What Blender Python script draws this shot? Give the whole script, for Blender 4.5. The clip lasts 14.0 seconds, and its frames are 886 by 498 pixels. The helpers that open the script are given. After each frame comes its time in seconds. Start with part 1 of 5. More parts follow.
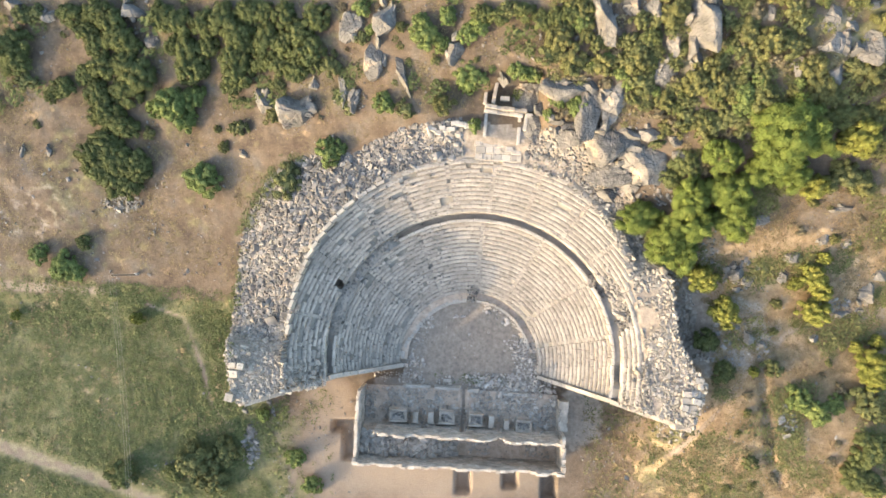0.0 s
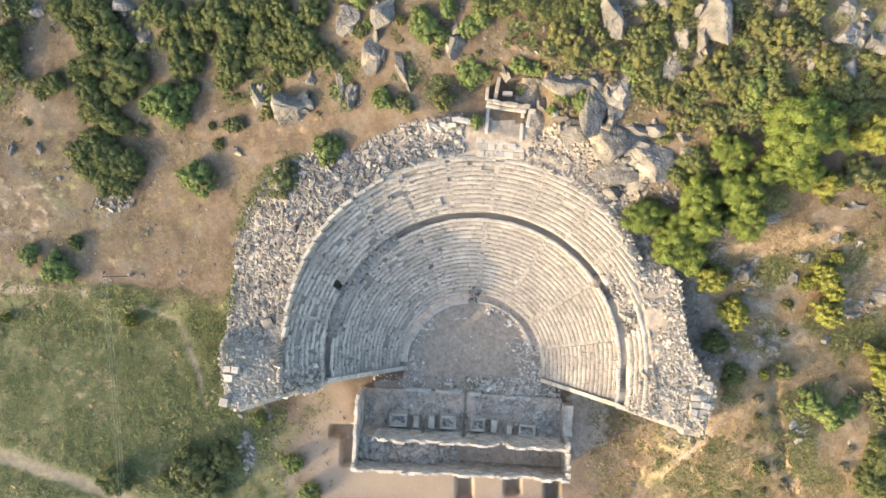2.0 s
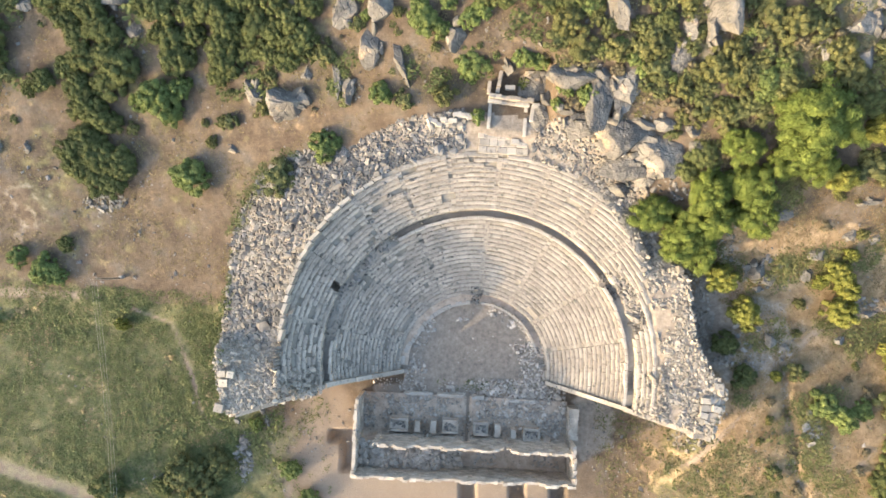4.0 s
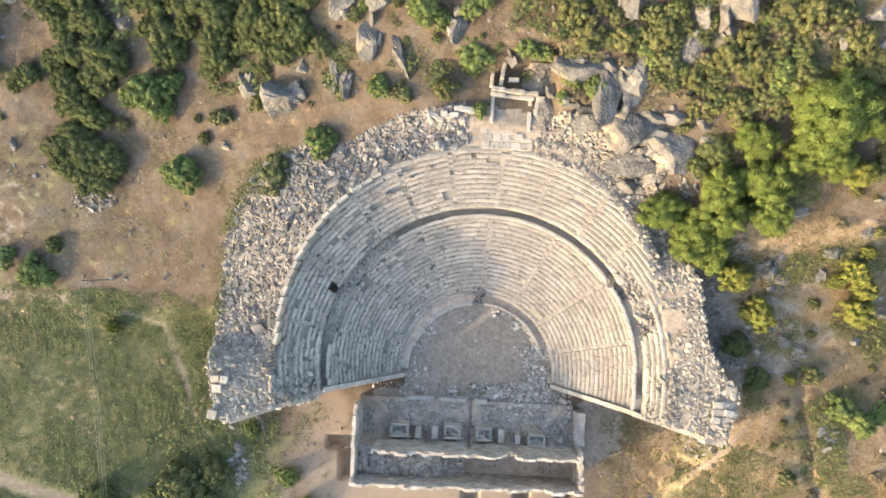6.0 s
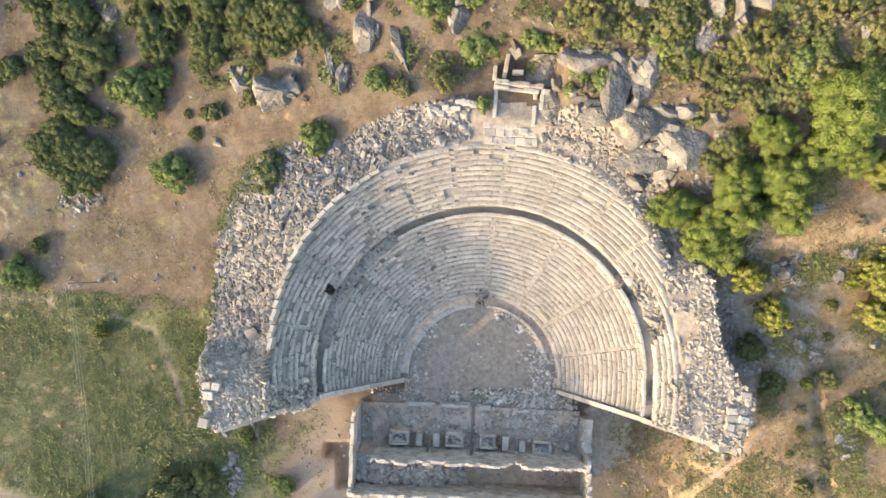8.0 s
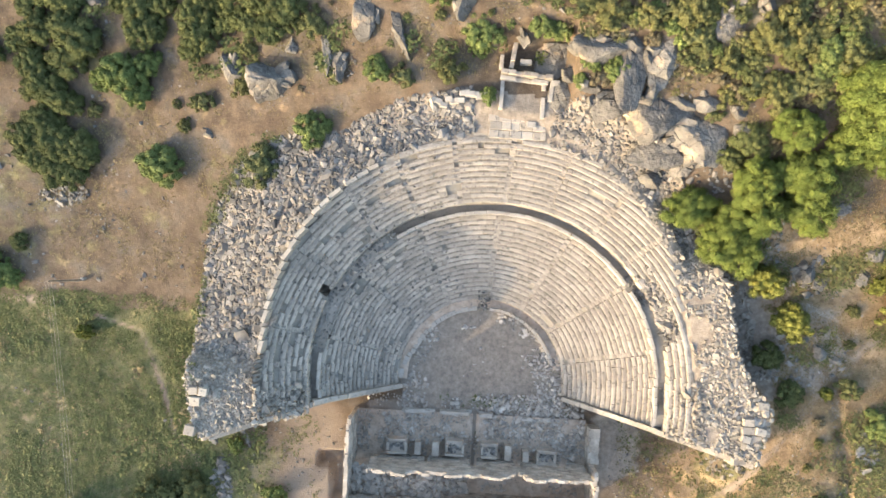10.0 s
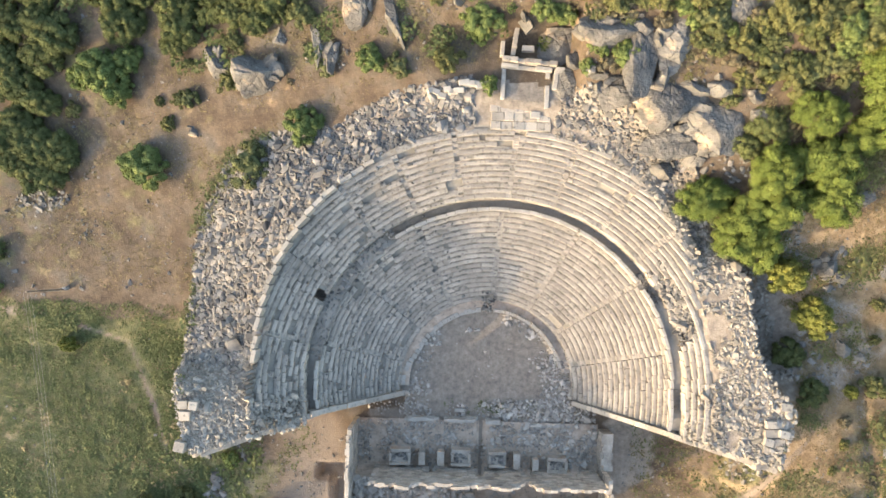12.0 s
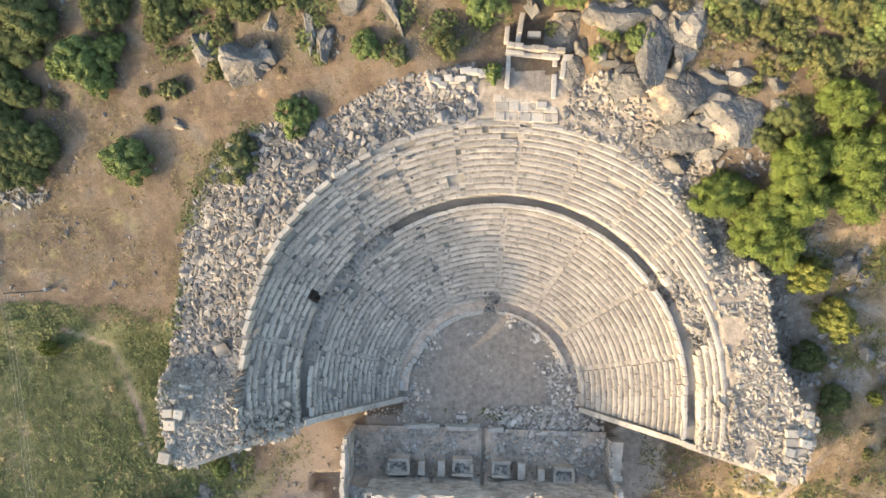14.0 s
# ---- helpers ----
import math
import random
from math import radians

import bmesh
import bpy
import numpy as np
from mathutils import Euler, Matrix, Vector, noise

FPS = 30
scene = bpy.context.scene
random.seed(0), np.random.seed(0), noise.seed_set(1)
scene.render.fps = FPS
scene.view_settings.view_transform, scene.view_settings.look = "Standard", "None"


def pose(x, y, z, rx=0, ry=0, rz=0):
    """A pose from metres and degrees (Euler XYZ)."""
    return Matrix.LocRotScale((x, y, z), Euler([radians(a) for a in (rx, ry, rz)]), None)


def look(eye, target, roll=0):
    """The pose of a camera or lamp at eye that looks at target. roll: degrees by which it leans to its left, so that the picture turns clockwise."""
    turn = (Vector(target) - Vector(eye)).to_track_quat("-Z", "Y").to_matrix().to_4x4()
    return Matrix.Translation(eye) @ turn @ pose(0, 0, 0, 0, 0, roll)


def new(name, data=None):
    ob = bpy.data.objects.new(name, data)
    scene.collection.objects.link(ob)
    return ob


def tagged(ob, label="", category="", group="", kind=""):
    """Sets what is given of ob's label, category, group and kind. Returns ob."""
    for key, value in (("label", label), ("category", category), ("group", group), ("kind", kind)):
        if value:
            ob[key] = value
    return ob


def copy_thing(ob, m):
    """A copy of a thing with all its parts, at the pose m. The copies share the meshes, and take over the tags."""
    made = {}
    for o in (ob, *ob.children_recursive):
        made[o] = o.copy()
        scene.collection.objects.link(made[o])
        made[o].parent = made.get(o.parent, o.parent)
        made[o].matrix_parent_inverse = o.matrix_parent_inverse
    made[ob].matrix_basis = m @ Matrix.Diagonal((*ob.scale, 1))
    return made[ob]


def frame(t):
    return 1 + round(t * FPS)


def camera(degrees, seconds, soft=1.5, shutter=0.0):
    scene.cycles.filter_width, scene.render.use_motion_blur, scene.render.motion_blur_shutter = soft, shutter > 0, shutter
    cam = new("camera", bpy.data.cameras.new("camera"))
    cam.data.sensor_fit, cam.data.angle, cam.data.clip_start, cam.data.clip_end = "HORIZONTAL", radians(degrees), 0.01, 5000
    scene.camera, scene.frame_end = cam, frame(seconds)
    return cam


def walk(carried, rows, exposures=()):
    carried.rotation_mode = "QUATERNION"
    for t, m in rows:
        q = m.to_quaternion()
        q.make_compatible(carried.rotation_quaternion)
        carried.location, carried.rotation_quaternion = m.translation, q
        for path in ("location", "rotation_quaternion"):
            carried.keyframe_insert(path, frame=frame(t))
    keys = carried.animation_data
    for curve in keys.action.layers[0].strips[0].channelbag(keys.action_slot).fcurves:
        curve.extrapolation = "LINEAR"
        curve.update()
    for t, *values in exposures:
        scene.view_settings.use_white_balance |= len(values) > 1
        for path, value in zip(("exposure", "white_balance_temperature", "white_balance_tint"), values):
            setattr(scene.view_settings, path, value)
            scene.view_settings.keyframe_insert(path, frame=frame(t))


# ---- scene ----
cam = camera(71.5, 14.0, soft=1.68)
walk(cam, [
    (0.0, pose(-1.79, 14.67, 124.29, 1.78, 1.00, 0.01)),
    (0.5, pose(-1.81, 14.65, 123.53, 1.80, 1.02, -0.05)),
    (1.0, pose(-1.84, 14.64, 122.74, 1.81, 1.05, -0.08)),
    (1.5, pose(-1.89, 14.66, 121.94, 1.80, 1.05, -0.11)),
    (2.0, pose(-1.93, 14.70, 121.12, 1.80, 1.04, -0.12)),
    (2.5, pose(-1.98, 14.77, 120.34, 1.78, 1.03, -0.22)),
    (3.0, pose(-2.05, 14.83, 119.53, 1.76, 1.02, -0.26)),
    (5.5, pose(-2.57, 14.95, 114.96, 1.64, 1.02, -0.65)),
    (6.0, pose(-2.65, 15.00, 114.00, 1.64, 0.97, -0.62)),
    (6.5, pose(-2.72, 15.07, 113.02, 1.62, 0.96, -0.62)),
    (7.0, pose(-2.80, 15.15, 112.01, 1.59, 0.95, -0.66)),
    (7.5, pose(-2.89, 15.21, 110.94, 1.59, 0.93, -0.73)),
    (8.0, pose(-3.01, 15.24, 109.77, 1.59, 0.92, -0.81)),
    (10.5, pose(-3.72, 15.41, 103.38, 1.55, 0.67, -0.23)),
    (11.0, pose(-3.85, 15.45, 102.10, 1.53, 0.59, -0.30)),
    (11.5, pose(-4.02, 15.49, 100.87, 1.48, 0.59, -1.49)),
    (12.0, pose(-4.23, 15.56, 99.73, 1.47, 0.53, -1.55)),
    (12.5, pose(-4.43, 15.60, 98.67, 1.46, 0.48, -1.61)),
    (13.0, pose(-4.53, 15.59, 97.50, 1.49, 0.47, -1.67)),
    (13.5, pose(-4.57, 15.55, 96.23, 1.49, 0.42, -1.68)),
    (14.0, pose(-4.60, 15.50, 94.92, 1.48, 0.38, -1.62)),
], exposures=[(0.0, 2.79), (3.0, 2.74), (7.0, 2.7), (11.0, 2.61), (14.0, 2.53)])

# ---- world and sun ----
SUN_AZ, SUN_EL = 210.0, 14.0   # degrees: where the sun stands, counted from +x towards +y, and its height
world = bpy.data.worlds.new("world")
scene.world = world
world.use_nodes = True
wn = world.node_tree.nodes
sky = wn.new("ShaderNodeTexSky")
sky.sky_type, sky.sun_disc = "NISHITA", False
sky.sun_elevation = radians(SUN_EL)
sky.sun_rotation = radians(90 - SUN_AZ)
sky.air_density, sky.dust_density, sky.ozone_density = 1.0, 2.4, 0.87
wn["Background"].inputs["Strength"].default_value = 0.15
world.node_tree.links.new(sky.outputs["Color"], wn["Background"].inputs["Color"])
sun = new("sun", bpy.data.lights.new("sun", "SUN"))
sun.data.energy, sun.data.angle, sun.data.color = 1.4, radians(0.53), (1.0, 0.75, 0.455)
a, e = radians(SUN_AZ), radians(SUN_EL)
way = Vector((math.cos(a) * math.cos(e), math.sin(a) * math.cos(e), math.sin(e)))
sun.matrix_world = look(way * 300, (0, 0, 0))


# ---- materials ----
def material(name, stops, scale=0.4, fine=6.0, rough=0.9, bump=0.25, reach=0.05, vary="island", spread=0.35, spots=None):
    """Colour by broad noise through stops [(position, rgb)], a fine grain, a shift of brightness from piece to piece, and relief."""
    m = bpy.data.materials.new(name)
    m.use_nodes = True
    n, l = m.node_tree.nodes, m.node_tree.links
    b = n["Principled BSDF"]
    b.inputs["Roughness"].default_value = rough
    b.inputs["Specular IOR Level"].default_value = 0.25
    pos = n.new("ShaderNodeNewGeometry")
    broad = n.new("ShaderNodeTexNoise")
    broad.inputs["Scale"].default_value, broad.inputs["Detail"].default_value = scale, 6
    l.new(pos.outputs["Position"], broad.inputs["Vector"])
    ramp = n.new("ShaderNodeValToRGB")
    while len(ramp.color_ramp.elements) < len(stops):
        ramp.color_ramp.elements.new(0.5)
    for el, (p, c) in zip(ramp.color_ramp.elements, stops):
        el.position, el.color = p, (*c, 1)
    l.new(broad.outputs["Fac"], ramp.inputs["Fac"])
    colour = ramp.outputs["Color"]
    grain = n.new("ShaderNodeTexNoise")
    grain.inputs["Scale"].default_value, grain.inputs["Detail"].default_value = fine, 4
    l.new(pos.outputs["Position"], grain.inputs["Vector"])
    if spots:
        stain = n.new("ShaderNodeTexNoise")
        stain.inputs["Scale"].default_value, stain.inputs["Detail"].default_value = spots[0], 5
        l.new(pos.outputs["Position"], stain.inputs["Vector"])
        edge = n.new("ShaderNodeMapRange")
        edge.inputs["From Min"].default_value, edge.inputs["From Max"].default_value = spots[1], spots[1] + 0.1
        l.new(stain.outputs["Fac"], edge.inputs["Value"])
        blend = n.new("ShaderNodeMix")
        blend.data_type = "RGBA"
        l.new(edge.outputs["Result"], blend.inputs["Factor"])
        l.new(colour, blend.inputs[6])
        blend.inputs[7].default_value = (*spots[2], 1)
        colour = blend.outputs[2]
    total = n.new("ShaderNodeMath")
    total.operation = "MULTIPLY_ADD"
    total.inputs[1].default_value, total.inputs[2].default_value = 0.5, 0.75
    l.new(grain.outputs["Fac"], total.inputs[0])
    value = total.outputs[0]
    if vary:
        if vary == "island":
            source = pos.outputs["Random Per Island"]
        else:
            source = n.new("ShaderNodeObjectInfo").outputs["Random"]
        shift = n.new("ShaderNodeMapRange")
        shift.inputs["To Min"].default_value, shift.inputs["To Max"].default_value = 1 - spread, 1 + spread
        l.new(source, shift.inputs["Value"])
        times = n.new("ShaderNodeMath")
        times.operation = "MULTIPLY"
        l.new(value, times.inputs[0])
        l.new(shift.outputs["Result"], times.inputs[1])
        value = times.outputs[0]
    hsv = n.new("ShaderNodeHueSaturation")
    l.new(colour, hsv.inputs["Color"])
    l.new(value, hsv.inputs["Value"])
    l.new(hsv.outputs["Color"], b.inputs["Base Color"])
    if bump:
        bm_ = n.new("ShaderNodeBump")
        bm_.inputs["Strength"].default_value, bm_.inputs["Distance"].default_value = bump, reach
        l.new(grain.outputs["Fac"], bm_.inputs["Height"])
        l.new(bm_.outputs["Normal"], b.inputs["Normal"])
    return m


GREY_STONE = [(0.3, (0.235, 0.205, 0.167)), (0.5, (0.295, 0.26, 0.213)), (0.7, (0.345, 0.304, 0.246))]
stone_seat = material("limestone_seat", GREY_STONE, 0.22, 7.0, bump=0.7, spread=0.17, spots=(1.9, 0.57, (0.15, 0.14, 0.122)))
stone_seat_single = material("limestone_seat_single", GREY_STONE, 0.22, 7.0, bump=0.7, vary="object", spread=0.17, spots=(1.9, 0.57, (0.15, 0.14, 0.122)))
tread_dirt = material("tread_dirt", [(0.32, (0.13, 0.116, 0.097)), (0.47, (0.19, 0.169, 0.14)), (0.62, (0.275, 0.243, 0.2))], 0.9, 5.0, vary="", bump=0.6)
stone_rubble = material("limestone_rubble", [(0.3, (0.088, 0.083, 0.075)), (0.5, (0.14, 0.131, 0.118)), (0.7, (0.195, 0.182, 0.163))], 0.6, 4.0, spread=0.35)
stone_rubble_single = material("limestone_rubble_single", [(0.3, (0.088, 0.083, 0.075)), (0.5, (0.14, 0.131, 0.118)), (0.7, (0.195, 0.182, 0.163))], 0.6, 4.0, vary="object", spread=0.35)
stone_pale = material("pale_dressed_stone", [(0.3, (0.25, 0.226, 0.19)), (0.6, (0.33, 0.3, 0.256))], 0.8, 6.0, spread=0.18)
# Lighter rubble copy for stones in the stage's shade, which comes out too dark.
LIFTED_STONE = [(0.3, (0.235, 0.208, 0.174)), (0.5, (0.295, 0.264, 0.225)), (0.7, (0.36, 0.326, 0.28))]
stone_lifted = material("lifted_rubble", LIFTED_STONE, 0.7, 6.0, spread=0.3)
stone_lifted_single = material("lifted_rubble_single", LIFTED_STONE, 0.7, 6.0, vary="object", spread=0.3)
PALE_RUBBLE = [(0.3, (0.15, 0.135, 0.111)), (0.5, (0.203, 0.183, 0.152)), (0.7, (0.25, 0.227, 0.191))]
stone_bright = material("pale_rubble", PALE_RUBBLE, 0.6, 5.0, spread=0.28)
stone_bright_single = material("pale_rubble_single", PALE_RUBBLE, 0.6, 5.0, vary="object", spread=0.28)
stone_wall = material("weathered_masonry", [(0.3, (0.22, 0.19, 0.154)), (0.5, (0.305, 0.266, 0.218)), (0.7, (0.37, 0.328, 0.274))], 0.5, 4.0, spread=0.25)
rock_grey = material("grey_outcrop", [(0.3, (0.07, 0.066, 0.06)), (0.5, (0.108, 0.101, 0.09)), (0.68, (0.145, 0.134, 0.117))], 0.45, 2.2, bump=1.0, reach=0.25, vary="object", spread=0.15, spots=(0.35, 0.62, (0.27, 0.205, 0.14)))
stage_earth = material("dusty_gravel_floor", [(0.3, (0.285, 0.222, 0.167)), (0.5, (0.36, 0.285, 0.218)), (0.7, (0.42, 0.342, 0.269))], 0.9, 3.0, vary="", bump=0.6, spots=(2.2, 0.6, (0.17, 0.15, 0.12)))
earth_dark = material("trodden_earth", [(0.3, (0.15, 0.135, 0.113)), (0.7, (0.225, 0.204, 0.173))], 0.3, 3.0, vary="", bump=0.4)
trunk_bark = material("bark", [(0.3, (0.09, 0.065, 0.045)), (0.7, (0.17, 0.13, 0.09))], 1.5, 9.0, vary="")
timber = material("weathered_timber", [(0.3, (0.14, 0.11, 0.08)), (0.7, (0.22, 0.18, 0.14))], 1.5, 9.0, vary="")


def leaf_material(name, dark, mid, light):
    m = material(name, [(0.25, dark), (0.5, mid), (0.75, light)], 0.5, 2.0, rough=0.85, bump=0, spread=0.2)
    b = m.node_tree.nodes["Principled BSDF"]
    b.inputs["Subsurface Weight"].default_value = 0.0
    return m


leaf_maquis = leaf_material("maquis_leaves", (0.044, 0.052, 0.018), (0.072, 0.084, 0.027), (0.106, 0.116, 0.041))
leaf_green = leaf_material("green_leaves", (0.070, 0.092, 0.027), (0.102, 0.130, 0.038), (0.140, 0.166, 0.054))
leaf_olive = leaf_material("olive_leaves", (0.052, 0.060, 0.021), (0.083, 0.090, 0.033), (0.118, 0.118, 0.048))
leaf_pine = leaf_material("pine_needles", (0.056, 0.078, 0.016), (0.082, 0.108, 0.021), (0.114, 0.138, 0.032))
leaf_gold = leaf_material("golden_olive_leaves", (0.066, 0.068, 0.023), (0.095, 0.095, 0.032), (0.124, 0.119, 0.043))
leaf_brown = leaf_material("withered_leaves", (0.082, 0.069, 0.039), (0.112, 0.094, 0.055), (0.147, 0.123, 0.074))
leaf_yellow = leaf_material("yellow_green_leaves", (0.082, 0.092, 0.019), (0.118, 0.126, 0.026), (0.158, 0.156, 0.038))
leaf_field = leaf_material("field_weeds", (0.052, 0.063, 0.024), (0.076, 0.088, 0.031), (0.114, 0.115, 0.046))
leaf_dry = leaf_material("dry_scrub", (0.128, 0.088, 0.044), (0.165, 0.116, 0.060), (0.205, 0.149, 0.082))
leaf_thorn = leaf_material("thorny_scrub", (0.100, 0.083, 0.042), (0.138, 0.112, 0.056), (0.180, 0.147, 0.078))


def ground_material():
    """Bare soil, changed by the cover attribute: red weeds, green dry grass, blue stony grey, also laid to lighten
    shaded ground; and by the track attribute.
    """
    m = material("ground_soil", [(0.30, (0.060, 0.043, 0.029)), (0.45, (0.082, 0.060, 0.040)), (0.58, (0.098, 0.075, 0.053)), (0.70, (0.096, 0.081, 0.064))], 0.3, 5.0, vary="", bump=0.9, reach=0.10)
    n, l = m.node_tree.nodes, m.node_tree.links
    hsv = n["Hue/Saturation/Value"]
    base = hsv.inputs["Color"].links[0].from_socket
    att = n.new("ShaderNodeAttribute")
    att.attribute_name = "cover"
    parts_ = n.new("ShaderNodeSeparateColor")
    l.new(att.outputs["Color"], parts_.inputs["Color"])
    rag = n.new("ShaderNodeTexNoise")
    rag.inputs["Scale"].default_value, rag.inputs["Detail"].default_value = 0.45, 7
    l.new(n["Geometry"].outputs["Position"], rag.inputs["Vector"])
    for key, c0, c1 in (("Red", (0.066, 0.074, 0.031), (0.125, 0.112, 0.055)), ("Green", (0.152, 0.106, 0.06), (0.25, 0.182, 0.11)), ("Blue", (0.172, 0.144, 0.115), (0.216, 0.185, 0.15))):
        cr = n.new("ShaderNodeValToRGB")
        cr.color_ramp.elements[0].position, cr.color_ramp.elements[1].position = 0.35, 0.65
        cr.color_ramp.elements[0].color, cr.color_ramp.elements[1].color = (*c0, 1), (*c1, 1)
        l.new(rag.outputs["Fac"], cr.inputs["Fac"])
        add = n.new("ShaderNodeMath")
        add.operation = "ADD"
        l.new(parts_.outputs[key], add.inputs[0])
        l.new(rag.outputs["Fac"], add.inputs[1])
        edge = n.new("ShaderNodeMapRange")
        edge.inputs["From Min"].default_value, edge.inputs["From Max"].default_value = 0.92, 1.12
        l.new(add.outputs[0], edge.inputs["Value"])
        mix = n.new("ShaderNodeMix")
        mix.data_type = "RGBA"
        l.new(edge.outputs["Result"], mix.inputs["Factor"])
        l.new(base, mix.inputs[6])
        l.new(cr.outputs["Color"], mix.inputs[7])
        base = mix.outputs[2]
    speck = n.new("ShaderNodeTexVoronoi")
    speck.inputs["Scale"].default_value = 2.6
    l.new(n["Geometry"].outputs["Position"], speck.inputs["Vector"])
    dots = n.new("ShaderNodeMapRange")
    dots.inputs["From Min"].default_value, dots.inputs["From Max"].default_value = 0.12, 0.24
    dots.inputs["To Min"].default_value, dots.inputs["To Max"].default_value = 0.75, 0.0
    l.new(speck.outputs["Distance"], dots.inputs["Value"])
    tone = n.new("ShaderNodeValToRGB")
    tone.color_ramp.elements[0].color, tone.color_ramp.elements[1].color = (0.07, 0.052, 0.035, 1), (0.23, 0.21, 0.185, 1)
    tone.color_ramp.elements[0].position, tone.color_ramp.elements[1].position = 0.35, 0.65
    l.new(speck.outputs["Color"], tone.inputs["Fac"])
    gate = n.new("ShaderNodeMath")
    gate.operation = "MULTIPLY"
    l.new(dots.outputs["Result"], gate.inputs[0])
    l.new(rag.outputs["Fac"], gate.inputs[1])
    mix = n.new("ShaderNodeMix")
    mix.data_type = "RGBA"
    l.new(gate.outputs[0], mix.inputs["Factor"])
    l.new(base, mix.inputs[6])
    l.new(tone.outputs["Color"], mix.inputs[7])
    base = mix.outputs[2]
    mottle = n.new("ShaderNodeTexNoise")
    mottle.inputs["Scale"].default_value, mottle.inputs["Detail"].default_value = 1.3, 9
    mottle.inputs["Roughness"].default_value = 0.7
    l.new(n["Geometry"].outputs["Position"], mottle.inputs["Vector"])
    shade = n.new("ShaderNodeMapRange")
    shade.inputs["From Min"].default_value, shade.inputs["From Max"].default_value = 0.3, 0.7
    shade.inputs["To Min"].default_value, shade.inputs["To Max"].default_value = 0.62, 1.34
    l.new(mottle.outputs["Fac"], shade.inputs["Value"])
    wear = n.new("ShaderNodeHueSaturation")
    l.new(base, wear.inputs["Color"])
    l.new(shade.outputs["Result"], wear.inputs["Value"])
    base = wear.outputs["Color"]
    track = n.new("ShaderNodeAttribute")
    track.attribute_name = "track"
    mix = n.new("ShaderNodeMix")
    mix.data_type = "RGBA"
    l.new(track.outputs["Fac"], mix.inputs["Factor"])
    l.new(base, mix.inputs[6])
    mix.inputs[7].default_value = (0.265, 0.212, 0.162, 1)
    l.new(mix.outputs[2], hsv.inputs["Color"])
    return m


soil = ground_material()


# ---- building helpers ----
def mesh_of(name, verts, faces, mat, smooth=False):
    me = bpy.data.meshes.new(name)
    me.from_pydata([tuple(v) for v in verts], [], [tuple(f) for f in faces])
    me.materials.append(mat)
    if smooth:
        me.polygons.foreach_set("use_smooth", [True] * len(me.polygons))
    me.update()
    return me


def piece(name, me, parent=None, label=""):
    ob = new(name, me)
    if parent is not None:
        ob.parent = parent
    return tagged(ob, label)


def empty(name, x, y, z, label, category, group="", kind=""):
    ob = new(name)
    ob.location = (x, y, z)
    ob.empty_display_size = 0.3
    bpy.context.view_layer.update()
    return tagged(ob, label, category, group, kind)


class Soup:
    """Many small solids gathered into one mesh."""

    def __init__(self):
        self.v, self.f, self.n = [], [], 0

    def add(self, verts, faces):
        self.v.append(np.asarray(verts, float))
        self.f.extend(tuple(i + self.n for i in f) for f in faces)
        self.n += len(verts)

    def mesh(self, name, mat, origin=(0, 0, 0)):
        return mesh_of(name, np.concatenate(self.v) - np.asarray(origin, float), self.f, mat)


BOX_F = [(0, 3, 2, 1), (4, 5, 6, 7), (0, 1, 5, 4), (1, 2, 6, 5), (2, 3, 7, 6), (3, 0, 4, 7)]


def worn_block(rnd, chip=0.06):
    """A unit block whose upper edges are chamfered unevenly: 12 corners."""
    c = [rnd.uniform(0.4, 1) * chip for _ in range(4)]
    v = [(-.5, -.5, -.5), (.5, -.5, -.5), (.5, .5, -.5), (-.5, .5, -.5)]
    v += [(-.5, -.5, .5 - c[0]), (.5, -.5, .5 - c[1]), (.5, .5, .5 - c[2]), (-.5, .5, .5 - c[3])]
    v += [(-.5 + c[0], -.5 + c[0], .5), (.5 - c[1], -.5 + c[1], .5), (.5 - c[2], .5 - c[2], .5), (-.5 + c[3], .5 - c[3], .5)]
    f = [(0, 3, 2, 1), (0, 1, 5, 4), (1, 2, 6, 5), (2, 3, 7, 6), (3, 0, 4, 7), (4, 5, 9, 8), (5, 6, 10, 9), (6, 7, 11, 10), (7, 4, 8, 11), (8, 9, 10, 11)]
    return np.array(v), f


def hull_stone(rnd, flat=0.75):
    """A broken stone: the hull of a few points strewn near a block's faces, about one unit across."""
    bm = bmesh.new()
    for _ in range(13):
        p = [rnd.uniform(-.5, .5) for _ in range(3)]
        k = rnd.randrange(3)
        p[k] = math.copysign(.5, p[k]) * rnd.uniform(.85, 1)
        bm.verts.new((p[0], p[1] * 0.85, p[2] * flat))
    got = bmesh.ops.convex_hull(bm, input=bm.verts)
    bmesh.ops.delete(bm, geom=[g for g in got["geom_interior"] if isinstance(g, bmesh.types.BMVert)], context="VERTS")
    bm.verts.index_update()
    v = np.array([w.co[:] for w in bm.verts])
    f = [tuple(w.index for w in q.verts) for q in bm.faces]
    bm.free()
    return v, f


def turned(v, scale, rx, ry, rz, at):
    m = Euler((rx, ry, rz)).to_matrix()
    return (np.asarray(v) * scale) @ np.array(m).T + np.asarray(at)


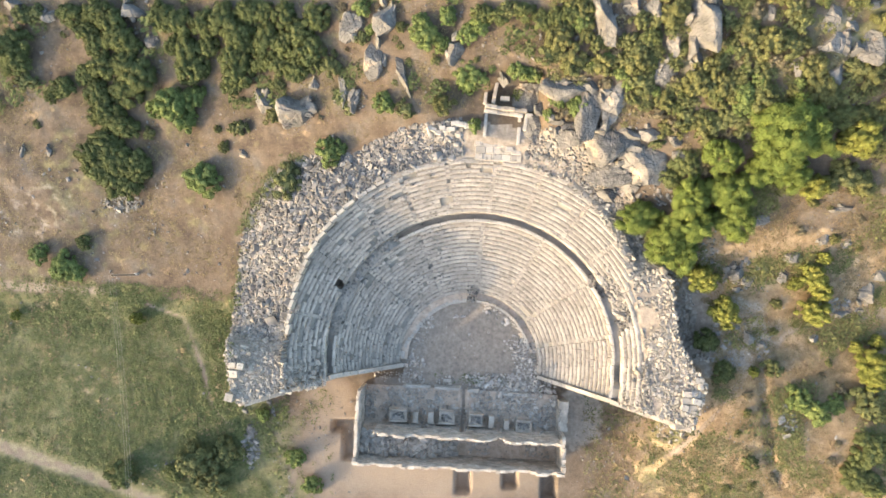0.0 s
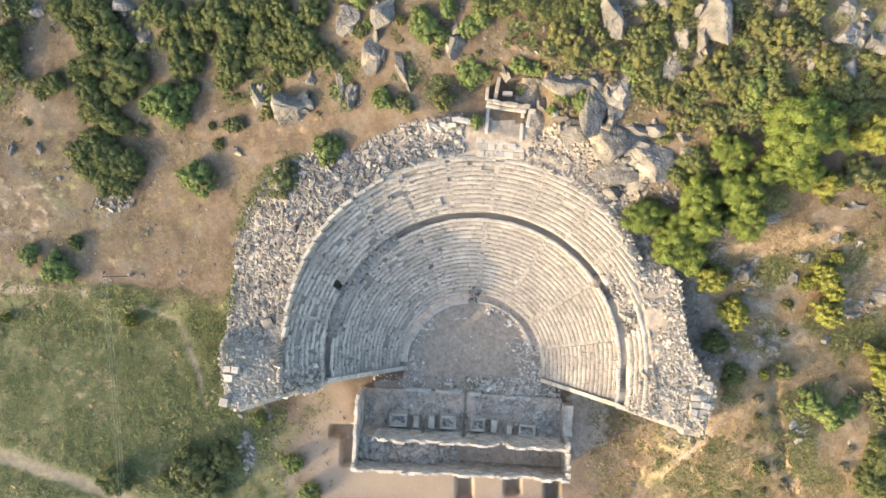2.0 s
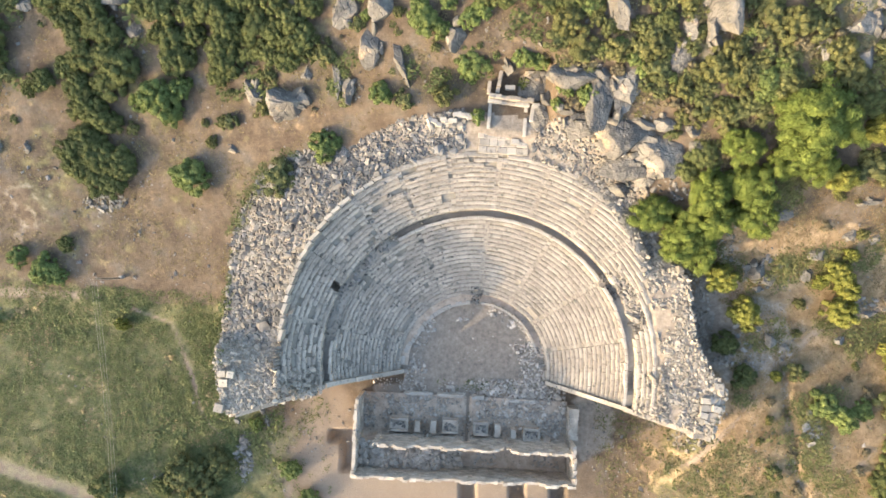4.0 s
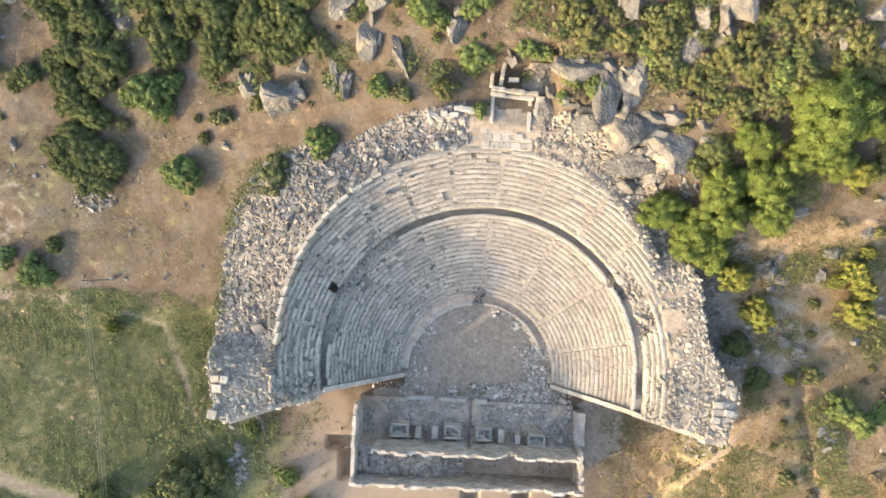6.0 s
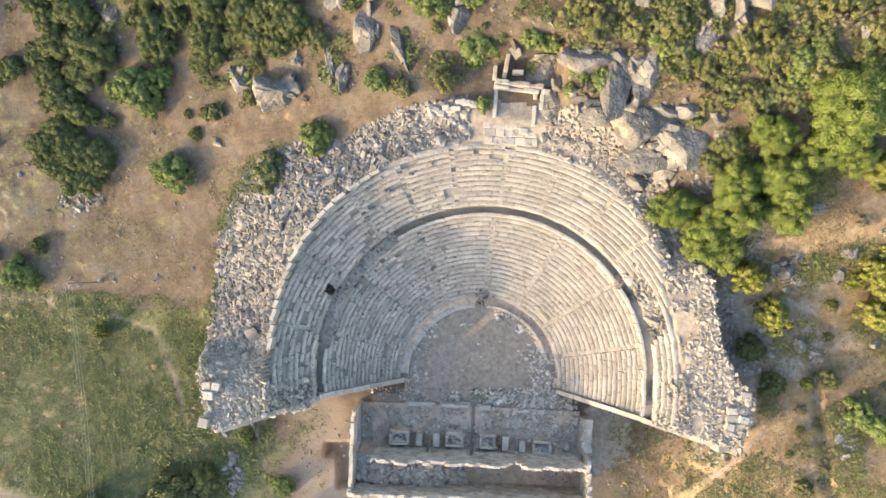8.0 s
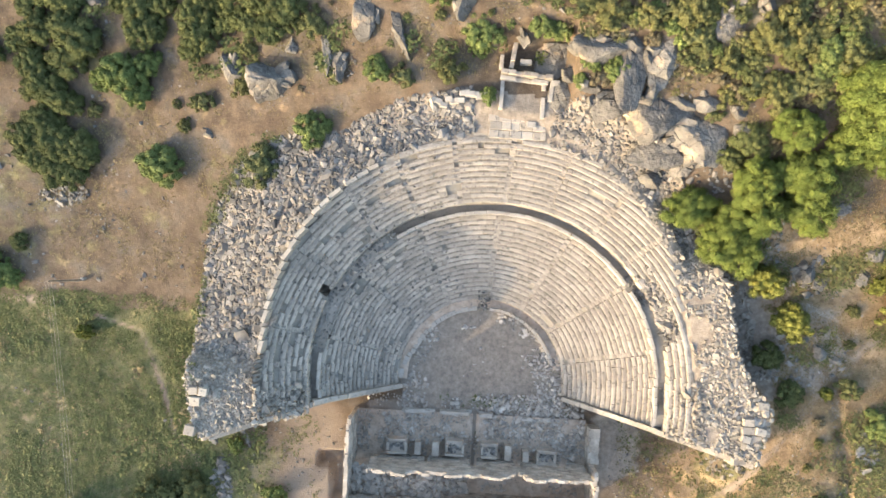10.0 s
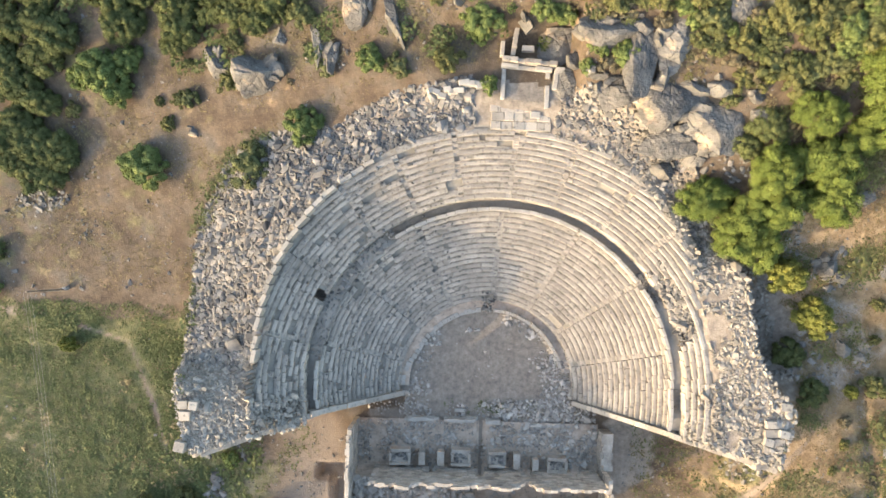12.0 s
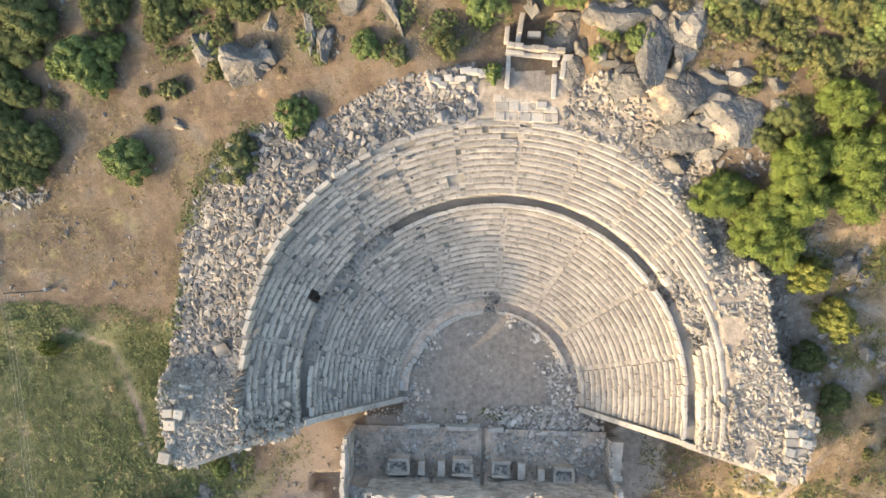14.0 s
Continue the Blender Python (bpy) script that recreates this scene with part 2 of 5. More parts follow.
RND = random.Random(7)
STONES = [hull_stone(RND) for _ in range(24)]
BLOCKS = [worn_block(RND) for _ in range(12)]
STONE_MESHES = [mesh_of("stone", v, f, stone_rubble_single) for v, f in STONES]
BRIGHT_MESHES = [mesh_of("stone", v, f, stone_bright_single) for v, f in STONES]
LIFTED_MESHES = [mesh_of("stone", v, f, stone_lifted_single) for v, f in STONES]
BLOCK_MESHES = [mesh_of("block", v, f, stone_seat_single) for v, f in BLOCKS]
PALE_MESHES = [mesh_of("pale_block", v, f, stone_pale) for v, f in BLOCKS]
WALL_MESHES = [mesh_of("wall_block", v, f, stone_wall) for v, f in BLOCKS]


# ---- the lie of the land ----
CX, CY = 1.2, -4.0

def ease(t):
    t = np.clip(t, 0.0, 1.0)
    return t * t * (3 - 2 * t)

def hill(x, y):
    north = (7 + 20 * ease((x + 75) / 125)) * np.clip((y - 4) / 38, 0, 1) ** 0.85 + 0.25 * np.clip(y - 42, 0, 60)
    east = 10 * ease((x - 17) / 36) * ease((y + 45) / 30)
    return 0.2 + np.hypot(north, east)

ROW, RISE, ROWS_LOW, ROWS_UP = 0.73, 0.48, 18, 13

def r_walk(a):
    s = np.clip(np.sin(a), 0, 1)
    return 25.4 + 0.6 * np.cos(a) + 2.0 * s ** 0.8

def r_top(a):
    d = np.degrees(a)
    return np.interp(d, [-20, 14, 27, 41, 51, 64, 89, 109, 130, 147, 165, 190], [30.3, 31, 32.2, 34.8, 36, 37.6, 38, 37.2, 36, 34.5, 32.8, 32.6])

def r_rim(a):
    d = np.degrees(a)
    return np.interp(d, [-20, -13, -2.5, 2, 5.5, 11, 19, 24, 30, 38, 46, 52, 60, 75, 90, 118, 129, 136, 150, 157, 164, 172, 180, 190], [40, 40.4, 41.7, 39.2, 38.1, 37.3, 38, 39.4, 38.5, 39.3, 40.9, 42.5, 43, 43.5, 43.8, 44.4, 49.5, 51, 50.3, 48.1, 46.2, 44.2, 42.8, 41.2])

def seat_z(r, a):
    low = 1.2 + (r - 13.9) / (r_walk(a) - 13.9) * (ROWS_LOW * RISE)
    up = 11.5 + (r - r_walk(a) - 1.6) / ROW * RISE
    return np.where(r < 13.9, 0.0, np.where(r < r_walk(a), low, np.where(r < r_walk(a) + 1.6, 9.5, up)))

def wing_in(r, a):
    d = np.degrees(a)
    return (d > -10.5 - (r - 13) * 0.13) & (d < 181.5 + np.clip((r - 25) / 17, 0, 1) * 7)

def bank_z(r, a, h):
    d = np.degrees(a)
    zt = seat_z(r_top(a), a)
    foot = h + (15.0 - h) * ease((45 - d) / 20) + (12.0 - h) * ease((d - 146) / 30) + 4.3 * ease((d - 169.5) / 5)
    t = np.clip((r - r_top(a)) / (r_rim(a) - r_top(a)), 0, 1)
    return zt + (foot - zt) * t

def ground_z(x, y):
    h = hill(x, y)
    r = np.hypot(x - CX, y - CY)
    a = np.arctan2(y - CY, x - CX)
    a = np.where(a < -1.2, a + 2 * np.pi, a)
    inside = wing_in(r, a) & (r < r_rim(a))
    z = np.where(r < r_top(a), seat_z(r, a) - 0.9, bank_z(r, a, h) - 0.25)
    z = np.where(r < 13.9, 0.0, z)
    flat = ease((np.hypot((x - 0) / 30, (y + 15) / 18) - 0.9) / 0.5)
    h = h * flat
    z = np.where(inside, z, h)
    for hx, hy in ((-22.9, 11.9), (29.4, 4.4)):
        z = z - 3.0 * ((np.abs(x - hx) < 1.2) & (np.abs(y - hy) < 1.0))
    for x0, y0, x1, y1 in ((54.7, -2.8, 54.9, -10.6), (54.9, -10.6, 56.5, -20.4), (56.5, -20.4, 59.3, -25.9)):
        t = np.clip(((x - x0) * (x1 - x0) + (y - y0) * (y1 - y0)) / ((x1 - x0) ** 2 + (y1 - y0) ** 2), 0, 1)
        z = z - 0.5 * ease((1.3 - np.hypot(x - x0 - t * (x1 - x0), y - y0 - t * (y1 - y0))) / 0.7)
    terrace = ease((x + 9) / 8) * ease((14.5 - x) / 2) * ease((6.5 - np.abs(y - 42)) / 2.5)
    return z + terrace * np.minimum(18.0 - z, 0)


PITS = [(-26.2, -21.7, -18.0, -16.0), (-24.2, -21.9, -23.4, -18.0), (-1.6, 1.1, -30.0, -24.8), (7.8, 10.6, -29.4, -25.8), (15.8, 18.5, -31.3, -26.8)]


def build_ground():
    xs = np.concatenate([-np.geomspace(2600, 112, 14), np.arange(-104, 96.01, 0.55), np.geomspace(104, 2600, 14)])
    ys = np.concatenate([-np.geomspace(2600, 66, 14), np.arange(-58, 82.01, 0.55), np.geomspace(90, 2600, 14)])
    gx, gy = np.meshgrid(xs, ys)
    cx, cy = np.clip(gx, -150, 150), np.clip(gy, -120, 150)
    z = ground_z(cx, cy)
    rough = np.array([noise.fractal(Vector((x * 0.12, y * 0.12, 0)), 1.0, 2.0, 4) for x, y in zip(cx.ravel(), cy.ravel())]).reshape(z.shape)
    fine = np.array([noise.noise(Vector((x * 0.7, y * 0.7, 3))) for x, y in zip(cx.ravel(), cy.ravel())]).reshape(z.shape)
    r = np.hypot(gx - CX, gy - CY)
    wild = ease((r - 44) / 10) * (0.25 + 0.75 * ease((gy - 12) / 20) + 0.5 * ease((gx - 35) / 15))
    z = z + wild * (rough * 0.45 + fine * 0.10) + (1 - wild) * fine * 0.03
    for x0, x1, y0, y1 in PITS:
        z = np.where((gx > x0) & (gx < x1) & (gy > y0) & (gy < y1), z - 1.9, z)
    nx, ny = len(xs), len(ys)
    verts = np.stack([gx.ravel(), gy.ravel(), z.ravel()], 1)
    i = np.arange(ny - 1)[:, None] * nx + np.arange(nx - 1)[None]
    faces = np.stack([i, i + 1, i + nx + 1, i + nx], -1).reshape(-1, 4)
    me = mesh_of("ground", verts, faces, soil, smooth=True)
    x, y = gx.ravel(), gy.ravel()
    turn = np.arctan2(y - CY, x - CX)
    turn = np.where(turn < -1.2, turn + 2 * np.pi, turn)
    gz_flat = np.where(wing_in(r.ravel(), turn), r_rim(turn) + 0.3 - r.ravel(), -1)
    rr = rough.ravel()
    green = ease((-34 - x - 4 * rr) / 8) * ease((11.5 - 0.08 * (x + 65) + 3 * rr - y) / 5) 
    green = np.maximum(green, 0.9 * ease((-27 - x) / 6) * ease((-12 - y) / 5) * ease((x + 56) / 8))
    blotch = np.array([noise.fractal(Vector((p * 0.06, q * 0.06, 8)), 1.0, 2.0, 4) for p, q in zip(np.clip(x, -150, 150), np.clip(y, -120, 150))])
    bank = ease((r.ravel() - 45) / 4) * ease((30 - x) / 15)
    green = np.maximum(green, bank * (0.34 + 0.22 * blotch) * (x < 20))
    green = np.maximum(green, 0.58 * ease(1.7 - np.hypot((x - 40) / 7, (y + 23) / 8)) * (0.9 + 0.5 * rr))
    green = np.maximum(green, (0.5 + 0.25 * blotch) * ease((y - 36 - 3 * rr) / 5) * ease((x - 26) / 8))
    dry = ease((x - 36 - 5 * rr) / 8) * ease((26 - y + 6 * rr) / 8)
    dry = np.maximum(dry, 0.45 * ease((x - 24 - 4 * rr + 0.35 * (y + 16)) / 8) * ease((-14.5 - y) / 4))
    dry = np.maximum(dry, bank * (0.24 - 0.2 * blotch))
    grey = 0.36 * ease((y - 34) / 12) * ease((x - 10) / 10)
    grey = np.maximum(grey, 0.95 * (r.ravel() < 13.4))
    grey = np.maximum(grey, 0.9 * ((r.ravel() > 13.4) & (gz_flat > 0)))
    grey = np.maximum(grey, 0.4 * ease(1.6 - np.hypot((x + 84) / 10, (y - 26) / 6)))
    grey = np.maximum(grey, 0.8 * ease((19.5 - np.abs(x)) / 3) * ease((-6 - y) / 2) * ease((y + 22) / 2))
    # Stony grey ground east of the rim, widened to lighten the wing's shade.
    grey = np.maximum(grey, 0.85 * ease(1.5 - np.hypot((x - 48) / 10, (y - 2) / 8)))
    grey = np.maximum(grey, 0.85 * ease(1.5 - np.hypot((x - 43.5) / 4, (y - 9) / 11)))


    def line(x0, y0, x1, y1, w):
        dx, dy = x1 - x0, y1 - y0
        t = np.clip(((x - x0) * dx + (y - y0) * dy) / (dx * dx + dy * dy), 0, 1)
        d = np.hypot(x - x0 - t * dx, y - y0 - t * dy) + 0.4 * rr
        return ease((w - d) / 0.8)

    track = np.maximum.reduce([0.5 * line(-110, -16, -76, -27, 1.6), 0.5 * line(-76, -27, -50, -36, 1.6), line(56, -0.2, 59.5, 3.3, 1.1), line(59.5, 3.3, 66.3, 6.8, 1.5), line(66.3, 6.8, 90, 8, 2.2), line(-110, 12, -70, 10, 1.2),
                               line(54.7, -1.5, 50.2, -6.7, 0.7), line(50.2, -6.7, 46.3, -12.4, 0.7), line(46.3, -12.4, 39.5, -20.3, 0.8), line(69.6, -17.5, 60.6, -25.9, 0.7), 0.9 * line(-63.6, 7.4, -56.4, 4.7, 0.6), 0.9 * line(-56.4, 4.7, -52.1, -7, 0.6), 0.9 * line(-52.1, -7, -50.5, -13.3, 0.7), 0.9 * line(-50.5, -13.3, -45.6, -17.5, 0.7), 0.6 * line(-36, -36, -33, -24, 1.2), 0.6 * line(-33, -24, -30, -12, 1.0)])
    # Paler grey laid over the soil that lies in the stage building's shadow.
    grey = np.maximum(grey, 0.8 * ease(1.7 - np.hypot((x - 23.5) / 4, (y + 15) / 6)))
    trench = np.maximum(line(54.7, -2.8, 54.9, -10.6, 1.0), np.maximum(line(54.9, -10.6, 56.5, -20.4, 1.0), line(56.5, -20.4, 59.3, -25.9, 1.0)))
    grey = np.maximum(grey, 0.8 * trench)
    sand = 0.95 * ease(1.7 - np.hypot((x + 7) / 22, (y + 22) / 11) + 0.3 * rr) * ease((-6 - y) / 3)
    sand = np.maximum(sand, 0.9 * ease(1.7 - np.hypot((x + 26.5) / 4.5, (y + 13) / 5) + 0.3 * rr))
    track = np.maximum(track, sand)
    bare = np.stack([green * (1 - track), dry * (1 - track), grey, np.ones_like(x)], 1)
    me.color_attributes.new("cover", "FLOAT_COLOR", "POINT").data.foreach_set("color", bare.ravel())
    tr = np.stack([track * 0.7] * 3 + [np.ones_like(x)], 1)
    me.color_attributes.new("track", "FLOAT_COLOR", "POINT").data.foreach_set("color", tr.ravel())
    return tagged(new("ground", me), "dry tan soil with weeds, scrub and bare tracks", "ground", kind="structure")


ground = build_ground()


def gz(x, y):
    return float(ground_z(np.float64(x), np.float64(y)))


def polar(r, a, z=0.0):
    return (CX + r * math.cos(a), CY + r * math.sin(a), z)


# ---- seating ----
LOW_STAIRS = [radians(d) for d in (13.0, 36.3, 60.0, 84.5, 111.2, 135.8, 160.2)]
UP_STAIRS = [radians(d) for d in (28.0, 42.0, 55.2, 70.5, 83.3, 96.5, 109.8, 123.0, 140.5, 160.5)]


def arc_limits(r):
    return radians(-10.5 - (r - 13) * 0.13 + 1.0), radians(181.5 + min(max((r - 25) / 17, 0), 1) * 7 + 0.3)


def seat_block(r0, r1, a0, a1, z, h, rnd):
    """One bench stone between two radii and two angles: a rounded front lip, a sunken back for the feet."""
    loose = 1 + 1.0 * float(ease((math.degrees(a0) - 108) / 25))
    dz, dr, tip = rnd.gauss(0, 0.014) * loose, rnd.gauss(0, 0.018) * loose, rnd.gauss(0, 0.009) * loose
    prof = [(r0 + 0.08, z - h), (r0, z - 0.13), (r0 + 0.015, z - 0.03), (r0 + 0.06, z), (r0 + 0.48, z), (r0 + 0.5, z - 0.04), (r1 + 0.1, z - 0.045), (r1 + 0.08, z - h)]
    out = []
    for j, a in enumerate((a0, a1)):
        for r, zz in prof:
            out.append(polar(r + dr, a, zz + dz + (tip if j else -tip)))
    k = len(prof)
    faces = [(i, (i + 1) % k, (i + 1) % k + k, i + k) for i in range(k)]
    faces += [tuple(range(k - 1, -1, -1)), tuple(range(k, 2 * k))]
    return np.array(out), faces


def ring_blocks(rows, inner, outer, z_of, stairs, rnd, limit=None, miss=0.014, stair_w=0.75):
    """Yields (verts, faces, kind) for rows of bench stones and the half-height steps of the stairways."""
    for k in range(rows):
        mid = radians(90)
        rm = inner(k, mid)
        lo, hi = arc_limits(rm)
        cuts = sorted(s for s in stairs if lo < s < hi)
        edges = [lo] + [c + s * stair_w / 2 / rm for c in cuts for s in (-1, 1)] + [hi]
        for lo_, hi_ in zip(edges[0::2], edges[1::2]):
            a = lo_
            while a < hi_ - 0.2 / rm:
                step = rnd.choice((0.8, 1.2, 1.5, 1.8, 2.2, 2.6)) / rm
                b = hi_ if a + step > hi_ - 0.35 / rm else a + step
                m = (a + b) / 2
                r0, r1 = inner(k, m), outer(k, m)
                if (limit is None or r1 < limit(m) + 0.35) and rnd.random() > miss + 0.05 * float(ease((math.degrees(m) - 104) / 20)):
                    west = float(ease((math.degrees(m) - 100) / 30))
                    g = (rnd.uniform(0.002, 0.007 + 0.009 * west) if rnd.random() < 0.93 - 0.05 * west else rnd.uniform(0.03, 0.09)) / rm
                    yield (*seat_block(r0, r1, a + g, b - g, z_of(k), 0.6, rnd), "seat", m, k)
                a = b
        for c in cuts:
            r0, r1 = inner(k, c), outer(k, c)
            if limit is not None and r1 > limit(c) + 0.3:
                continue
            w = stair_w / 2 / rm - 0.01 / rm
            for s, (ra, rb) in enumerate(((r0, (r0 + r1) / 2), ((r0 + r1) / 2, r1))):
                if rnd.random() < 0.16:
                    continue
                z = z_of(k) - RISE * (0.5 if s == 0 else 0.0) - 0.05 + rnd.gauss(0, 0.02)
                q = [polar(ra, c - w), polar(rb + .05, c - w), polar(rb + .05, c + w), polar(ra, c + w)]
                v = np.array([(p[0], p[1], z - 0.5) for p in q] + [(p[0], p[1], z) for p in q])
                yield v, BOX_F, "stair", c, k


def low_in(k, m):
    w = float(r_walk(np.float64(m)))
    return 13.9 + (w - 13.9) * k / ROWS_LOW


def low_out(k, m):
    return low_in(k + 1, m)


def up_in(k, m):
    return float(r_walk(np.float64(m))) + 1.6 + ROW * k


def up_out(k, m):
    return up_in(k + 1, m)


def ruin_gap(m, k, tier):
    """Where stones are broken away: the collapsed bay on the east side, the hole on the west, a hole in the upper north."""
    d = math.degrees(m)
    if tier == "up":
        return (15 < d < 37 and k < 3.2 - abs(d - 25) / 6) or (abs(d - 98.5) < 1.6 and k in (2, 3)) or (abs(d - 146.5) < 2.4 and k in (0, 1)) or (d > 178.5 + math.sin(k * 2.1) and k > 0) or (abs(d - 128) < 1.5 and k in (0, 1))
    return (abs(d - 139) < 2.5 and k > 14) or (abs(d - 85) < 3 and k == 0)


def soiled(me):
    """Earth lies in the sunken foot strip at the back of each bench stone, the sixth of its ten faces."""
    me.materials.append(tread_dirt)
    me.polygons.foreach_set("material_index", [1 if i % 10 == 5 else 0 for i in range(len(me.polygons))])
    return me


def build_tier(name, label, tier, rows, inner, outer, z_of, stairs, limit, near, seed):
    rnd = random.Random(seed)
    top = empty(name, CX, CY, 0, label, "seating")
    rest, steps, single = Soup(), Soup(), 0
    for v, f, kind, m, k in ring_blocks(rows, inner, outer, z_of, stairs, rnd, limit):
        if ruin_gap(m, k, tier):
            continue
        if kind == "stair":
            steps.add(v, f)
        elif near(m, k) and single < 290:
            c = v.mean(0)
            me = soiled(mesh_of("seat_block", v - c, f, stone_seat_single))
            ob = piece("seat_block", me, top)
            ob.location = (c[0] - CX, c[1] - CY, c[2])
            single += 1
        else:
            rest.add(v, f)
    tagged(piece("bench_masonry", soiled(rest.mesh("bench_masonry", stone_seat, (CX, CY, 0))), top, "curved rows of worn limestone benches"), kind="stuff")
    tagged(piece("stairway", steps.mesh("stairway", stone_seat, (CX, CY, 0)), top, "narrow worn steps of the radial stairways"), kind="stuff")
    return top


lower_tier = build_tier("lower_seating_tier", "lower tier of curved limestone benches round the orchestra", "low", ROWS_LOW, low_in, low_out, lambda k: 1.2 + RISE * (k + 0.5),
                        LOW_STAIRS, None, lambda m, k: k >= 8 and radians(60.3) < m < radians(112), 11)
upper_tier = build_tier("upper_seating_tier", "upper tier of limestone benches, ruined at both ends", "up", ROWS_UP, up_in, up_out, lambda k: 11.5 + RISE * (k + 0.5),
                        UP_STAIRS, lambda m: float(r_top(np.float64(m))), lambda m, k: radians(55.3) < m < radians(123), 12)


def bed(name, label, f0, f1, n, a0, a1, mat, parent, holes=()):
    """The fill under the benches, a little below their feet."""
    verts, faces, rows = [], [], 8
    for i in range(n + 1):
        a = a0 + (a1 - a0) * i / n
        r0, z0 = f0(a)
        r1, z1 = f1(a)
        for j in range(rows + 1):
            t = j / rows
            x, y, z = polar(r0 + (r1 - r0) * t, a, z0 + (z1 - z0) * t)
            verts.append((x - CX, y - CY, z))
    w = rows + 1
    for i in range(n):
        deg = math.degrees(a0 + (a1 - a0) * (i + 0.5) / n)
        for j in range(rows):
            if j < 2 and any(h0 < deg < h1 for h0, h1 in holes):
                continue
            faces.append((i * w + j, i * w + j + 1, (i + 1) * w + j + 1, (i + 1) * w + j))
    return piece(name, mesh_of(name, verts, faces, mat, True), parent, label)


A0, A1 = radians(-11), radians(181)
bed("fill", "dark earth fill between benches", lambda a: (13.9, 0.9), lambda a: (float(r_walk(np.float64(a))) - 0.1, 9.2), 120, A0, A1, earth_dark, lower_tier)
bed("fill", "dark earth fill between benches", lambda a: (up_in(0, a) + .05, 11.1), lambda a: (float(r_top(np.float64(a))) + 0.4, 11.15 + RISE * (float(r_top(np.float64(a))) - up_in(0, a)) / ROW), 120, A0, radians(184), earth_dark, upper_tier, ((144.5, 148.5), (14.5, 19)))


def wall_arc(top, name, r_of, w, z0, z_of, spans, step, meshes, rnd, jag=0.0):
    """A curved wall of separate blocks: r_of gives its inner radius, spans its stretches in degrees."""
    for d0, d1 in spans:
        a = radians(d0)
        while a < radians(d1):
            length = step * rnd.uniform(0.75, 1.3)
            r = r_of(a)
            b = a + length / r
            m = (a + b) / 2
            z1 = z_of(m) - rnd.random() * jag
            ob = piece(name, rnd.choice(meshes), top)
            x, y, _ = polar(r + w / 2 + rnd.gauss(0, 0.03), m)
            o = top.location
            ob.matrix_basis = Matrix.LocRotScale((x - o.x, y - o.y, (z0 + z1) / 2 - o.z), Euler((0, 0, m + math.pi / 2 + rnd.gauss(0, 0.02))), (length * 0.985, w, z1 - z0))
            a = b


RW = random.Random(5)
parapet = empty("walkway_parapet", CX, CY, 9.5, "pale stone parapet along the middle walkway", "parapet")
wall_arc(parapet, "parapet_block", lambda a: float(r_walk(np.float64(a))) - 0.15, 0.5, 9.3, lambda a: 10.6, [(-12, 34), (36.8, 59.5), (60.6, 84), (85.2, 110.5), (112, 118), (166, 180)], 1.5, PALE_MESHES, RW, 0.15)
back_wall = empty("walkway_back_wall", CX, CY, 9.5, "upright wall of dressed blocks behind the middle walkway", "wall")
wall_arc(back_wall, "wall_block", lambda a: float(r_walk(np.float64(a))) + 1.55, 0.5, 9.3, lambda a: 11.6, [(-12, 13), (33, 143), (149, 182)], 1.3, BLOCK_MESHES, RW, 0.1)
podium = empty("orchestra_wall", CX, CY, 0, "low pale stone wall round the orchestra", "wall")
wall_arc(podium, "wall_block", lambda a: 11.95, 0.5, -0.1, lambda a: 1.2, [(12, 79)], 0.9, PALE_MESHES, RW, 0.45)
wall_arc(podium, "wall_block", lambda a: 11.85 + 1.1 * float(ease((math.degrees(a) - 148) / 24)), 0.75, -0.1, lambda a: 0.95, [(92, 138), (140, 159), (161, 176)], 0.7, PALE_MESHES, RW, 0.6)
seat_foot = empty("first_row_wall", CX, CY, 0, "upright footing stones below the first bench", "wall")
wall_arc(seat_foot, "footing_block", lambda a: 13.75, 0.4, -0.05, lambda a: 1.1, [(-8, 180)], 1.2, BLOCK_MESHES, RW, 0.1)

rim_edge_stones = empty("rim_edge", CX, CY, 12, "pale blocks lining the broken rim of the upper seats, raised to cast shade", "wall")
# Western tops are raised well above the seats so their shadow covers the tiers.
wall_arc(rim_edge_stones, "edge_block", lambda a: float(r_top(np.float64(a))) - 0.1, 0.6, 12.0, lambda a: float(seat_z(r_top(np.float64(a)), np.float64(a))) + 0.3 + 1.55 * float(ease((math.degrees(a) - 119) / 9)) + 1.85 * max(0.0, 1 - abs(math.degrees(a) - 172) / 7), [(114, 122.5), (123.7, 140), (141.2, 160), (161.2, 166)], 1.7, BLOCK_MESHES, RW, 0.3)
# Added stones carry that shadow-casting height on southward, where no edge blocks stand.
wall_arc(rim_edge_stones, "edge_stone", lambda a: float(r_top(np.float64(a))) - 0.1, 0.9, 12.0, lambda a: float(seat_z(r_top(np.float64(a)), np.float64(a))) + 1.85 + 1.85 * max(0.0, 1 - abs(math.degrees(a) - 172) / 7), [(166, 181)], 0.7, STONE_MESHES, RW, 0.9)


rim_wall = empty("rim_wall", CX, CY, 12, "low curved wall of rough stones round the outer bank", "wall")
wall_arc(rim_wall, "wall_block", lambda a: 44.3, 0.7, 12.0, lambda a: gz(*polar(45.2, a)[:2]) + 0.7, [(102.5, 123)], 0.75, STONE_MESHES, RW, 0.5)
wall_arc(rim_wall, "wall_block", lambda a: float(r_rim(np.float64(a))) - 0.9, 0.6, 10.0, lambda a: 15.3, [(7.5, 25)], 0.8, STONE_MESHES, RW, 0.7)


